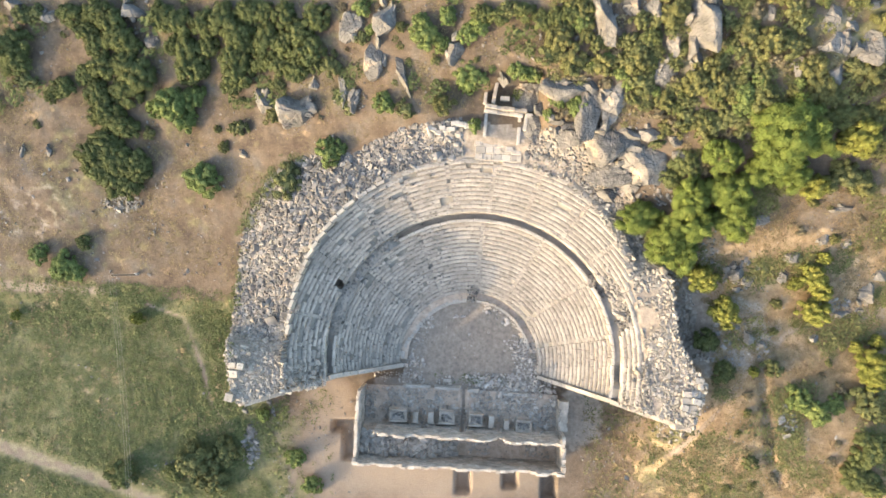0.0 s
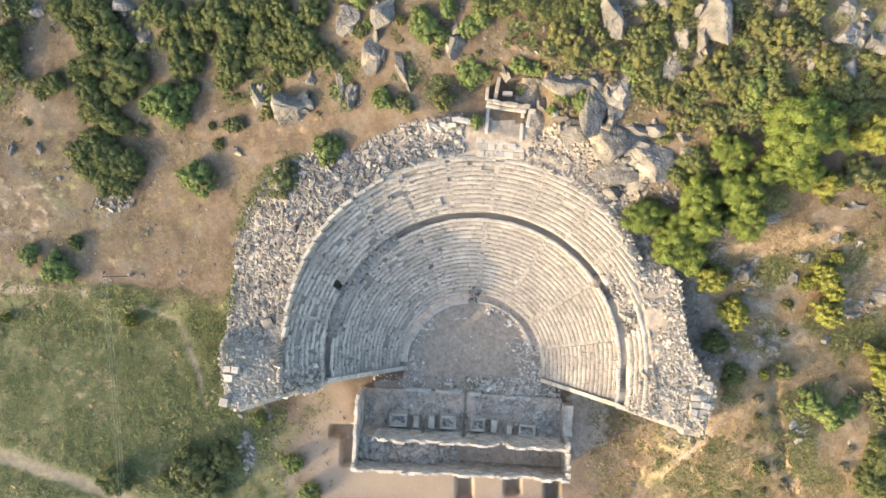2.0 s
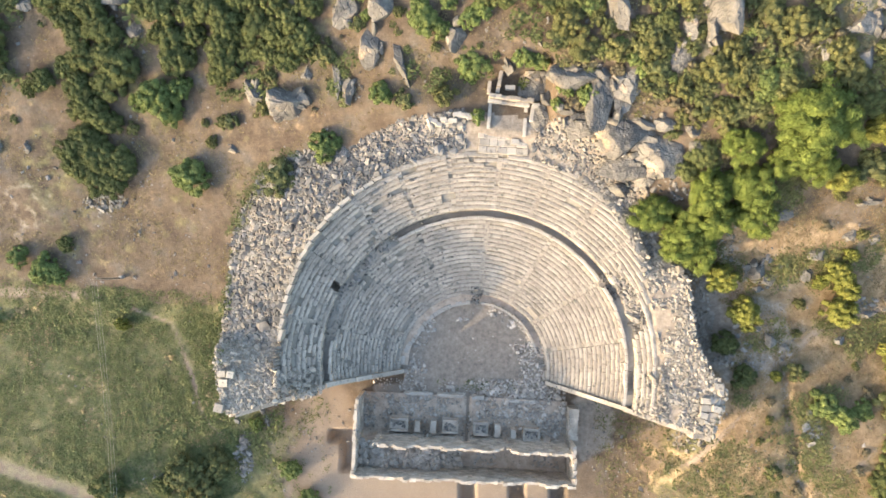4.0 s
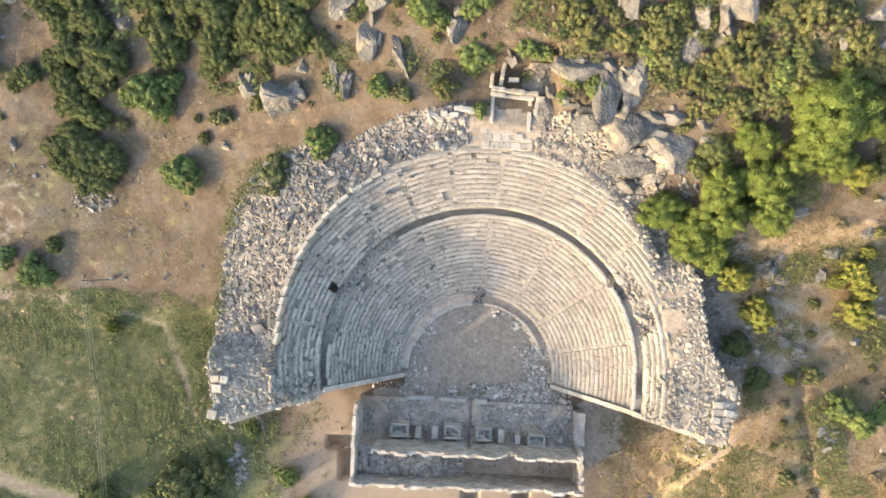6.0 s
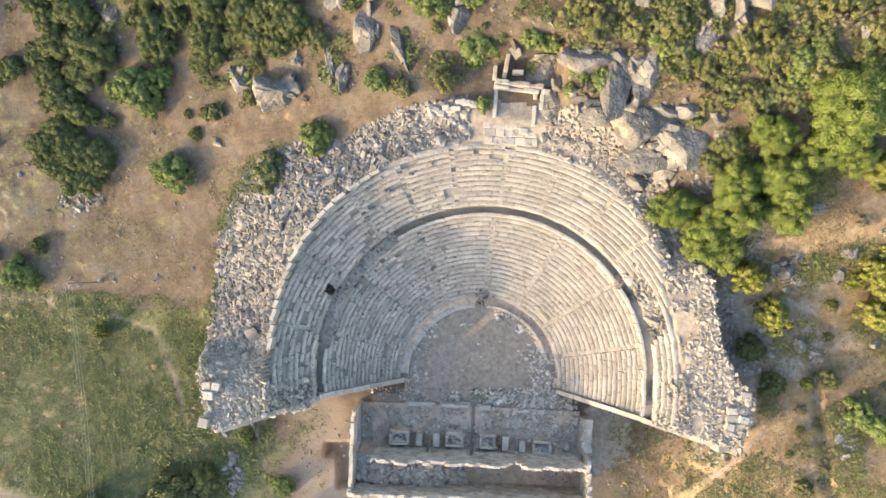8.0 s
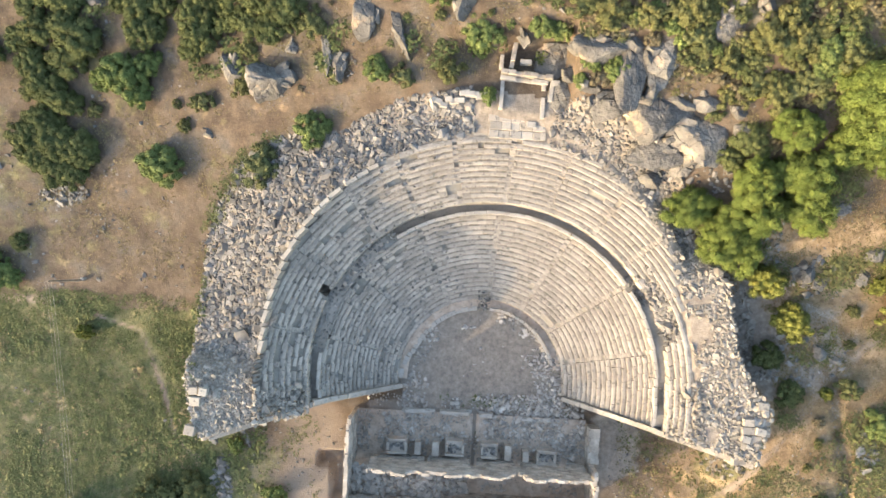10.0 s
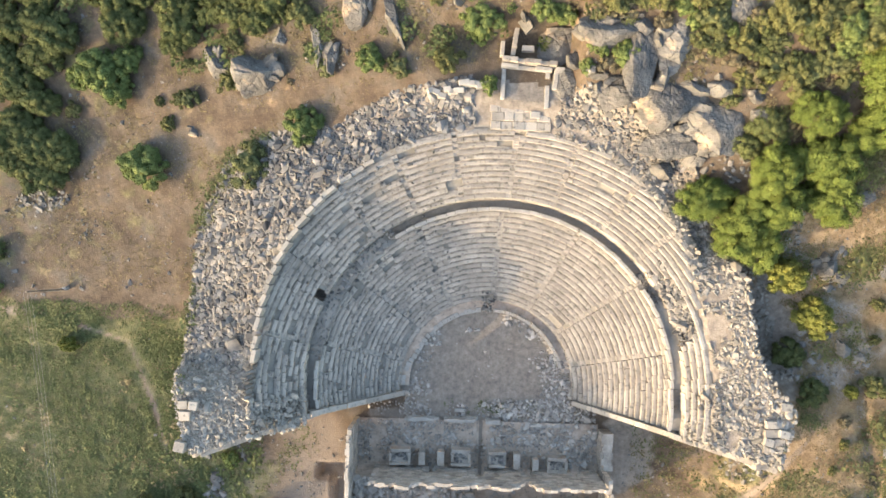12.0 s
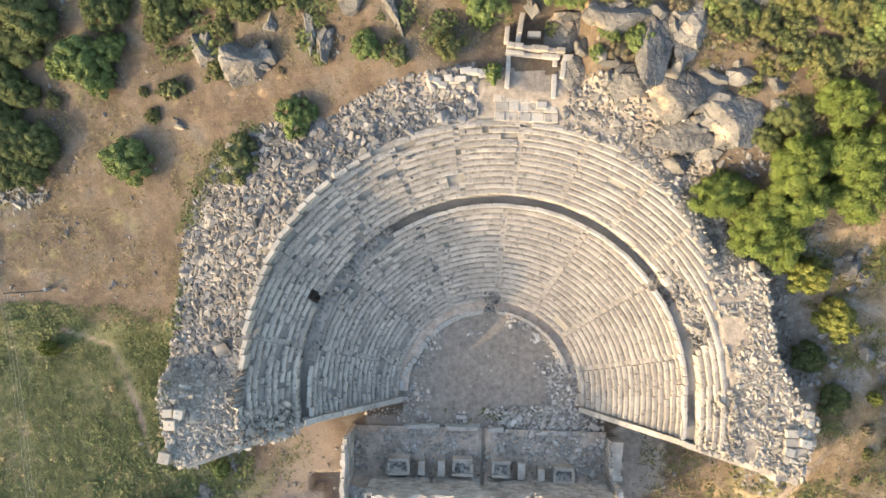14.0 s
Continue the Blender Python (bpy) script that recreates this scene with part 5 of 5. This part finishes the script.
maquis_kinds = plant_kinds("shrub", leaf_maquis, 5, 8000, 44, 0.034, 0.85, 0.2, "shrub", 4, 100)
MAQUIS_WEST = [
    (-72.7, 61.4, 2.4), (-70.4, 59.1, 2.4), (-67.9, 61.8, 2.4), (-65.2, 60.5, 2.6), (-68.0, 56.5, 2.5), (-63.7, 57.1, 2.9), (-61.6, 56.1, 2.0), (-67.1, 52.5, 2.7),
    (-63.6, 52.7, 2.7), (-60.9, 50.5, 3.3), (-63.1, 48.1, 3.1), (-71.1, 51.2, 2.0), (-69.7, 47.6, 2.6), (-67.5, 44.8, 2.9), (-69.9, 43.7, 1.9), (-65.6, 42.3, 2.9),
    (-63.6, 41.4, 2.1), (-69.0, 39.7, 2.3), (-71.4, 36.8, 2.6), (-68.3, 37.6, 2.8), (-66.1, 35.4, 3.2), (-70.4, 33.6, 2.8), (-67.2, 31.4, 3.0), (-63.0, 34.6, 2.8),
    (-61.7, 33.6, 2.1), (-64.5, 30.9, 2.4), (-84.1, 55.9, 3.5), (-84.3, 53.2, 2.5), (-75.7, 48.8, 2.2), (-78.8, 47.6, 1.4),
]
plant_all(maquis_kinds, MAQUIS_WEST, "dense dark green evergreen shrub on dry soil", "dark shrubs", 635, 1)
MAQUIS_NORTH = [
    (-55.4, 60.8, 2.4), (-52.1, 59.3, 2.8), (-50.4, 54.4, 2.8), (-53.1, 55.6, 1.8), (-46.8, 58.8, 2.4), (-46.1, 55.5, 2.1), (-42.8, 59.4, 2.8), (-50.6, 50.9, 2.7),
    (-48.4, 51.9, 2.2), (-40.3, 56.4, 2.8), (-41.1, 53.2, 3.0), (-40.9, 50.2, 2.8), (-42.3, 48.2, 2.0), (-39.4, 54.5, 2.0), (-35.3, 59.8, 2.3), (-34.5, 55.1, 2.8),
    (-36.8, 51.7, 2.0), (-33.3, 51.1, 2.4), (-30.1, 50.2, 2.4), (-27.1, 53.0, 2.9), (-28.7, 56.0, 2.5), (-25.5, 58.0, 2.3), (-31.7, 59.0, 2.3), (-30.9, 54.2, 2.5),
    (-26.5, 50.8, 1.6), (-38.0, 60.5, 2.2), (-74.9, 19.6, 1.5),
]
plant_all(maquis_kinds, MAQUIS_NORTH, "dense dark green evergreen shrub on dry soil", "dark shrubs", 636, 1)
MAQUIS_EAST = [
    (9.7, 55.7, 1.8), (12.4, 54.3, 1.8), (14.5, 54.5, 1.6), (16.5, 55.0, 1.6), (15.1, 52.1, 1.3), (44.4, 1.2, 2.2), (47.6, -4.1, 2.1), (29.5, 50.9, 1.6),
    (36.5, 31.8, 2.4), (34.4, 29.8, 1.9), (59.1, 38.7, 2.3), (57.5, 37.6, 1.8), (61.7, 38.4, 1.6), (71.3, -22.6, 2.9), (73.6, -18.0, 3.3), (74.6, -25.2, 2.7),
    (3.0, 56.3, 1.8), (5.4, 55.7, 1.6), (-67.6, -26.2, 2.9), (-57.2, -26.3, 2.0), (37.4, 28.0, 1.7),
]
plant_all(maquis_kinds, MAQUIS_EAST, "dense dark green evergreen shrub on dry soil", "dark shrubs", 635, 1)

green_kinds = plant_kinds("leafy_bush", leaf_green, 4, 6000, 40, 0.042, 0.85, 0.19, "bush", 3, 200)
GREEN_A = [
    (-53.9, 45.0, 3.7), (-57.8, 45.2, 2.1), (-52.2, 42.3, 2.1), (-50.3, 46.6, 2.1), (-49.6, 31.4, 3.3), (-78.7, 15.2, 2.9), (-77.4, 13.9, 2.0), (-83.9, 17.4, 2.0),
    (-24.5, 36.0, 2.6), (-14.1, 43.4, 1.9), (-6.3, 53.4, 2.6), (-7.5, 56.0, 1.4), (-3.9, 51.9, 1.5), (0.9, 53.5, 1.8), (2.6, 54.7, 1.6), (1.0, 47.5, 2.6),
    (0.4, 45.8, 1.5), (1.6, 39.3, 1.3), (18.5, 53.9, 1.5), (17.2, 54.9, 1.2), (8.7, 47.5, 1.9), (11.2, 47.2, 1.9), (18.3, 41.0, 1.6), (19.4, 41.5, 1.2),
    (15.0, 42.3, 1.3), (14.3, 40.3, 1.1), (23.5, 47.8, 1.2), (25.3, 46.0, 1.4), (26.5, 47.4, 1.2), (26.4, 43.9, 1.1),
]
plant_all(green_kinds, GREEN_A, "rounded bright green leafy bush on dry soil", "green bushes", 594, 1)
GREEN_B = [
    (60.9, -9.2, 2.2), (59.6, -7.5, 1.0), (63.8, -11.2, 2.3), (67.1, -9.9, 1.7), (-33.5, -23.4, 2.0), (-39.9, -14.7, 1.4), (-30.1, -28.6, 2.0), (43.2, 42.0, 1.9),
    (42.9, 40.2, 1.6), (45.2, 43.7, 1.3), (59.5, 33.7, 1.3), (-17.4, 59.1, 1.5), (-16.1, 55.7, 1.0), (-3.0, 56.5, 1.6), (4.5, 48.0, 0.7),
]
plant_all(green_kinds, GREEN_B, "rounded bright green leafy bush on dry soil", "green bushes", 595, 1)

olive_kinds = plant_kinds("scrub_bush", leaf_olive, 4, 2600, 22, 0.055, 0.7, 0.22, "bush", 4, 300)
gold_kinds = plant_kinds("spiny_bush", leaf_gold, 4, 2600, 22, 0.055, 0.75, 0.22, "bush", 4, 320)
brown_kinds = plant_kinds("withered_bush", leaf_brown, 3, 2000, 18, 0.06, 0.55, 0.22, "bush", 4, 340)
OLIVE_A = [
    (-82.0, 61.6, 1.6), (-79.5, 62.0, 1.3), (-82.7, 50.4, 1.6), (-45.2, 37.7, 0.9), (-41.5, 40.6, 1.3), (-43.2, 41.0, 0.9), (-46.2, 40.9, 0.7), (-59.9, 40.5, 1.0),
    (-23.4, 50.3, 1.6), (-33.8, 47.8, 1.1), (-35.2, 42.6, 1.2), (-10.4, 42.5, 1.3), (-3.7, 42.6, 1.5), (-20.1, 43.0, 1.1), (-32.8, 30.8, 2.6), (13.4, 49.2, 1.6),
    (20.8, 50.5, 1.2), (19.5, 51.8, 1.1), (20.1, 47.6, 1.2), (26.7, 50.0, 1.6), (30.2, 48.8, 1.1), (27.4, 53.3, 1.2), (29.9, 53.2, 1.1), (31.9, 53.4, 1.1),
    (32.5, 51.4, 1.0), (33.1, 55.0, 0.9), (29.1, 47.1, 1.0), (33.3, 46.9, 1.0),
]
plant_all(olive_kinds + gold_kinds[:1], OLIVE_A, "olive-green spiny bush among rocks", "olive bushes", 608, 1, 1.25)
OLIVE_B = [
    (33.9, 43.5, 1.2), (29.3, 43.8, 1.0), (29.1, 40.9, 1.2), (26.9, 41.8, 1.0), (34.9, 41.4, 1.2), (31.8, 35.5, 1.2), (32.7, 37.5, 1.2), (34.6, 37.1, 0.9),
    (40.5, 37.9, 1.8), (42.3, 39.0, 1.8), (38.7, 36.8, 1.5), (44.5, 37.0, 1.4), (62.1, 29.8, 2.4), (65.5, 28.5, 1.9), (60.0, 29.0, 1.7), (52.9, -4.3, 0.8),
    (72.4, -9.1, 2.3), (74.2, -11.4, 1.9), (-52.9, -23.8, 3.1), (-46.9, -21.7, 2.5), (-49.1, -27.3, 2.5), (-17.6, 54.7, 1.2), (-10.7, 55.3, 0.8), (7.5, 56.4, 1.4),
    (56.2, -3.7, 1.5), (52.4, -20.8, 1.3),
]
plant_all(olive_kinds + gold_kinds[:1], OLIVE_B, "olive-green spiny bush among rocks", "olive bushes", 609, 1, 1.2)

pine_kinds = plant_kinds("pine_tree", leaf_pine, 5, 15000, 60, 0.026, 1.05, 0.2, "tree", 2, 400)
PINE_A = [
    (49.6, 35.7, 4.1), (48.2, 37.4, 2.3), (53.9, 34.9, 2.5), (41.4, 32.7, 2.4), (43.6, 26.7, 3.0), (45.0, 23.1, 3.0), (37.6, 26.4, 2.8), (38.6, 22.3, 3.1),
    (30.0, 23.7, 2.7), (35.1, 19.5, 3.1), (37.8, 17.6, 3.0), (48.6, 30.5, 2.5), (53.1, 30.0, 2.5),
]
plant_all(pine_kinds, PINE_A, "tall yellow-green pine with a clumped crown", "pine trees", 460, 1.3, 1.22)

yellow_kinds = plant_kinds("young_pine", leaf_yellow, 3, 5000, 34, 0.04, 0.95, 0.2, "tree", 2, 500)
YELLOW_A = [
    (42.1, 12.6, 2.5), (46.9, 6.7, 2.4), (61.2, 13.5, 2.0), (63.5, 10.5, 1.7), (62.5, 7.1, 2.3), (63.1, 16.6, 1.2), (59.3, 12.1, 1.1), (52.3, -4.3, 0.8),
    (73.5, -2.3, 2.3), (73.2, -5.0, 1.9), (71.1, 0.3, 1.1), (74.6, 1.4, 1.2), (57.3, 28.1, 2.1), (62.1, 35.1, 2.3), (60.9, 34.4, 1.6), (64.1, 35.7, 1.4),
    (-65.2, 4.4, 1.2), (-90.0, 4.9, 0.9), (45.7, 39.8, 0.9), (35.8, 37.5, 0.8),
]
plant_all(yellow_kinds, YELLOW_A, "small yellow-green young pine on dry slope", "young pines", 636, 1.7, 1.15)


def on_hill(x, y):
    return math.hypot(x - CX, y - CY) > 47 and not (24 < x < 60 and y < 37) and not (x > 45 and y < 34)


plant_all(gold_kinds, wild_spots(120, 14, 82, 30, 68, 1.1, 2.4, 0.58, 31, on_hill), "golden olive bush in a dense hillside thicket", "thicket bushes", 77)
plant_all(olive_kinds, wild_spots(120, 14, 82, 30, 68, 1.0, 2.1, 0.56, 36, on_hill), "olive-green spiny bush in a dense hillside thicket", "thicket bushes", 78)
plant_all(brown_kinds, wild_spots(70, 14, 82, 30, 68, 0.8, 1.6, 0.6, 37, on_hill), "withered brown bush in a dense hillside thicket", "thicket bushes", 82)
plant_all(maquis_kinds, wild_spots(46, 14, 82, 34, 68, 0.9, 1.7, 0.9, 38, on_hill), "small dark evergreen shrub in a hillside thicket", "thicket bushes", 84)
plant_all(green_kinds, wild_spots(24, 14, 96, 40, 74, 0.8, 1.5, 1.6, 32, on_hill), "small leafy green bush among rocks", "green bushes", 83)
plant_all(gold_kinds + brown_kinds, wild_spots(60, 44, 90, -40, 34, 0.5, 1.1, 1.6, 33, lambda x, y: math.hypot(x - CX, y - CY) > 49 and math.hypot(x - 48, y) > 9), "low dry bush on a grassy slope", "slope bushes", 79)
plant_all(olive_kinds + brown_kinds, wild_spots(40, -100, 10, 40, 74, 0.4, 0.9, 2.0, 35, lambda x, y: math.hypot(x - CX, y - CY) > 48), "small olive bush on dry soil", "olive bushes", 81)
for kinds in (maquis_kinds, green_kinds, olive_kinds, gold_kinds, brown_kinds, pine_kinds, yellow_kinds):
    discard(kinds)


# ---- ground cover ----
def tufts(name, label, mat, n, inside, size, quads, seed, high=0.7, category="undergrowth", leaf=1.0):
    """Countless low plants: domes of leaf blades on the ground."""
    rnd = random.Random(seed)
    verts, faces, k = [], [], 0
    count = 0
    for _ in range(n * 12):
        if count >= n:
            break
        x, y, chance = inside(rnd)
        if rnd.random() > chance:
            continue
        count += 1
        z = gz(x, y) + 0.0
        s = size * rnd.lognormvariate(0, 0.35)
        for _ in range(quads):
            nx, ny, nz = rnd.gauss(0, 1), rnd.gauss(0, 1), abs(rnd.gauss(.5, .8))
            l = math.sqrt(nx * nx + ny * ny + nz * nz) + 1e-6
            nx, ny, nz = nx / l, ny / l, nz / l
            rr = s * rnd.uniform(.55, 1)
            px, py, pz = x + nx * rr, y + ny * rr, z + nz * rr * high + 0.05
            a = rnd.uniform(0, 6.283)
            lw, ll = leaf * s * rnd.uniform(.14, .26), leaf * s * rnd.uniform(.2, .42)
            tx, ty, tz = math.cos(a) * ll, math.sin(a) * ll, rnd.uniform(-.4, .4) * ll
            bx, by, bz = -math.sin(a) * lw, math.cos(a) * lw, rnd.uniform(-.5, .5) * lw
            verts += [(px - tx, py - ty, pz - tz), (px - bx, py - by, pz - bz), (px + tx, py + ty, pz + tz), (px + bx, py + by, pz + bz)]
            faces.append((k, k + 1, k + 2, k + 3))
            k += 4
    return tagged(new(name, mesh_of(name, verts, faces, mat)), label, category, kind="stuff")


def patch(x, y, f, lo, hi, seed):
    return float(np.clip((noise.fractal(Vector((x * f, y * f, seed)), 1, 2, 4) - lo) / (hi - lo), 0, 1))


TRAIL = [Vector(p) for p in ((-63.6, 7.4), (-56.4, 4.7), (-53.6, -0.7), (-52.1, -7.0), (-50.5, -13.3), (-45.6, -17.5))]


def off_trail(x, y):
    p = Vector((x, y))
    for a_, b_ in zip(TRAIL, TRAIL[1:]):
        t = min(1, max(0, (p - a_).dot(b_ - a_) / (b_ - a_).length_squared))
        if (a_ + (b_ - a_) * t - p).length < 0.65:
            return False
    return True


def in_field(rnd):
    x, y = rnd.uniform(-100, -38), rnd.uniform(-40, 13)
    ok = y < 11.5 - 0.08 * (x + 65) + 2 * noise.noise(Vector((x * .1, y * .1, 0))) and abs(y + 27 + 0.33 * (x + 76)) > 2.1 and math.hypot(x - CX, y - CY) > 47.5 and off_trail(x, y)
    return x, y, (0.25 + 0.75 * patch(x, y, .13, -.4, .3, 1)) if ok else 0


def in_low(rnd):
    x, y = rnd.uniform(-60, -35), rnd.uniform(-36, -9)
    return x, y, 0.9 * patch(x, y, .16, -.15, .25, 2) if math.hypot(x - CX, y - CY) > 46 or y < -11 else 0


def in_east(rnd):
    x, y = rnd.uniform(24, 92), rnd.uniform(-42, 30)
    far = math.hypot(x - CX, y - CY) > 44.5
    return x, y, (0.2 + 0.8 * patch(x, y, .14, -.35, .35, 3)) if far and (x > 40 or y < -15 - 0.2 * (x - 30)) else 0


def in_sand(rnd):
    x, y = rnd.uniform(-46, 44), rnd.uniform(-42, -8)
    clear = (abs(x) > 22.5 or y < -32) and math.hypot(x - CX, y - CY) > 24
    return x, y, (0.1 + 0.9 * patch(x, y, .15, .05, .4, 14)) * (.5 if x > 36 else .2 if x > 22 else .45) if clear and not (-26 < x < 20 and y > -32) and not (x > 14 and y > -12 and x < 40) and not (x < -14 and y > -10) else 0


def in_east_green(rnd):
    x, y = rnd.uniform(24, 92), rnd.uniform(-42, 30)
    far = math.hypot(x - CX, y - CY) > 45
    return x, y, patch(x, y, .11, 0.0, .4, 8) if far and (x > 42 or y < -14) else 0


def in_northeast(rnd):
    x, y = rnd.uniform(12, 96), rnd.uniform(30, 80)
    return x, y, patch(x, y, .16, -.35, .15, 4) if math.hypot(x - CX, y - CY) > 47 else 0


def in_northwest(rnd):
    x, y = rnd.uniform(-104, 12), rnd.uniform(14, 80)
    far = math.hypot(x - CX, y - CY) > 47.5
    return x, y, 0.08 + 0.9 * patch(x, y, .12, .05, .45, 5) * (1 if y > 44 else .35) if far else 0


def in_bare(rnd):
    x, y = rnd.uniform(-104, 30), rnd.uniform(6, 70)
    far = math.hypot(x - CX, y - CY) > 46 and (y > 13 or x > -40)
    return x, y, 0.1 + patch(x, y, .1, -.2, .4, 11) if far else 0


tufts("weeds", "low green weeds covering an abandoned field", leaf_field, 14000, in_field, 0.42, 13, 201, 0.5, leaf=0.62)
def in_field_west(rnd):
    x, y, c = in_field(rnd)
    return x, y, c * patch(x, y, .07, .05, .3, 21)


tufts("weeds", "taller olive-green weeds in a field", leaf_field, 2200, in_field_west, 0.6, 18, 211, 0.6, leaf=0.6)
tufts("weeds", "withered brown weeds in a field", leaf_thorn, 700, lambda rnd: (lambda x, y, c: (x, y, c * patch(x, y, .09, .1, .3, 33)))(*in_field(rnd)), 0.5, 8, 212, 0.6)
tufts("weeds", "tall green weeds in a low corner", leaf_field, 900, in_low, 0.55, 8, 202)
tufts("dry_scrub", "dry ochre grass and scrub on a slope", leaf_dry, 12000, in_east, 0.42, 15, 203, 0.6, leaf=0.5)
tufts("scrub", "thorny olive scrub on a dry slope", leaf_thorn, 6500, in_east, 0.42, 13, 204, 0.6, leaf=0.55)
tufts("scrub", "green scrub patches among dry grass", leaf_gold, 4200, in_east_green, 0.7, 16, 205, 0.7, leaf=0.6)
def in_heap_edge(rnd):
    d = rnd.uniform(128, 176)
    x, y, _ = polar(float(r_rim(np.float64(radians(d)))) + rnd.gauss(0.6, 0.9), radians(d))
    return x, y, 0.1 + 0.9 * patch(x, y, .2, -.1, .3, 61)


tufts("weeds", "green weeds along the foot of the stone bank", leaf_field, 380, in_heap_edge, 0.5, 14, 217, 0.8, leaf=0.7)
tufts("scrub", "grey-green weeds on trodden ground", leaf_olive, 1100, in_sand, 0.42, 9, 213, 0.5, leaf=0.8)
tufts("thicket", "dense olive scrub covering the rocky hill", leaf_gold, 500, in_northeast, 0.9, 60, 206, 0.9, leaf=0.6)
tufts("thicket", "thorny brown scrub covering the rocky hill", leaf_thorn, 600, in_northeast, 0.9, 44, 207, 0.8, leaf=0.6)
tufts("scrub", "sparse low scrub on bare soil", leaf_thorn, 3600, in_northwest, 0.42, 10, 208, leaf=0.7)
tufts("dry_grass", "sparse dry grass on bare soil", leaf_thorn, 12000, in_bare, 0.22, 6, 210, 0.5)
tufts("thicket", "dark scrub between the shrubs", leaf_maquis, 260, lambda rnd: (lambda x, y, c: (x, y, c if y > 44 else 0))(*in_northwest(rnd)), 1.2, 60, 209, 0.9, leaf=0.6)


def in_stage(rnd):
    u, v = rnd.uniform(20, 38), rnd.uniform(9, 17)
    if rnd.random() < 0.3:
        u, v = rnd.uniform(14, 24), rnd.uniform(14.5, 17)
    p = stage_point(u, v)
    return p.x, p.y, patch(p.x, p.y, .3, .0, .3, 41)


tufts("weeds", "small green weeds sprouting between fallen stones", leaf_field, 220, in_stage, 0.2, 8, 214, 1.0)


def in_southeast(rnd):
    x, y = rnd.uniform(24, 56), rnd.uniform(-38, -11)
    return x, y, 0.12 + 0.88 * patch(x * .6 + y * .9, (y - x) * .35, .2, -.1, .3, 51) * (1 if x > 36 else 0.12) if y < -8 - 0.34 * (x - 22) and abs(y + 20.3 + (x - 39.5) * -1.16) > 1 else 0


tufts("scrub", "grey-green weeds in bands on a trodden slope", leaf_olive, 1500, in_southeast, 0.42, 9, 215, 0.6, leaf=0.8)
tufts("dry_grass", "thorny brown grass on a trodden slope", leaf_thorn, 1800, in_southeast, 0.36, 8, 216, 0.6)


def pebbles():
    rnd = random.Random(301)
    s = Soup()
    for _ in range(30000):
        x, y = rnd.uniform(-100, 92), rnd.uniform(-34, 72)
        if rnd.random() > 0.12 + patch(x, y, .09, -.1, .4, 6):
            continue
        r = math.hypot(x - CX, y - CY)
        if r < 46 and not (y < -9 and abs(x) > 22):
            continue
        if x < -38 and y < 12 and rnd.random() < 0.85:
            continue
        k = 0.17 * rnd.lognormvariate(0, .55)
        v, f = STONES[rnd.randrange(24)]
        s.add(turned(v, (k * 1.3, k, k * .8), 0, 0, rnd.uniform(0, 6), (x, y, gz(x, y) + k * .1)), f)
    return tagged(new("pebbles", s.mesh("pebbles", stone_rubble)), "loose pale pebbles and small stones on soil", "pebbles", kind="stuff")


pebbles()
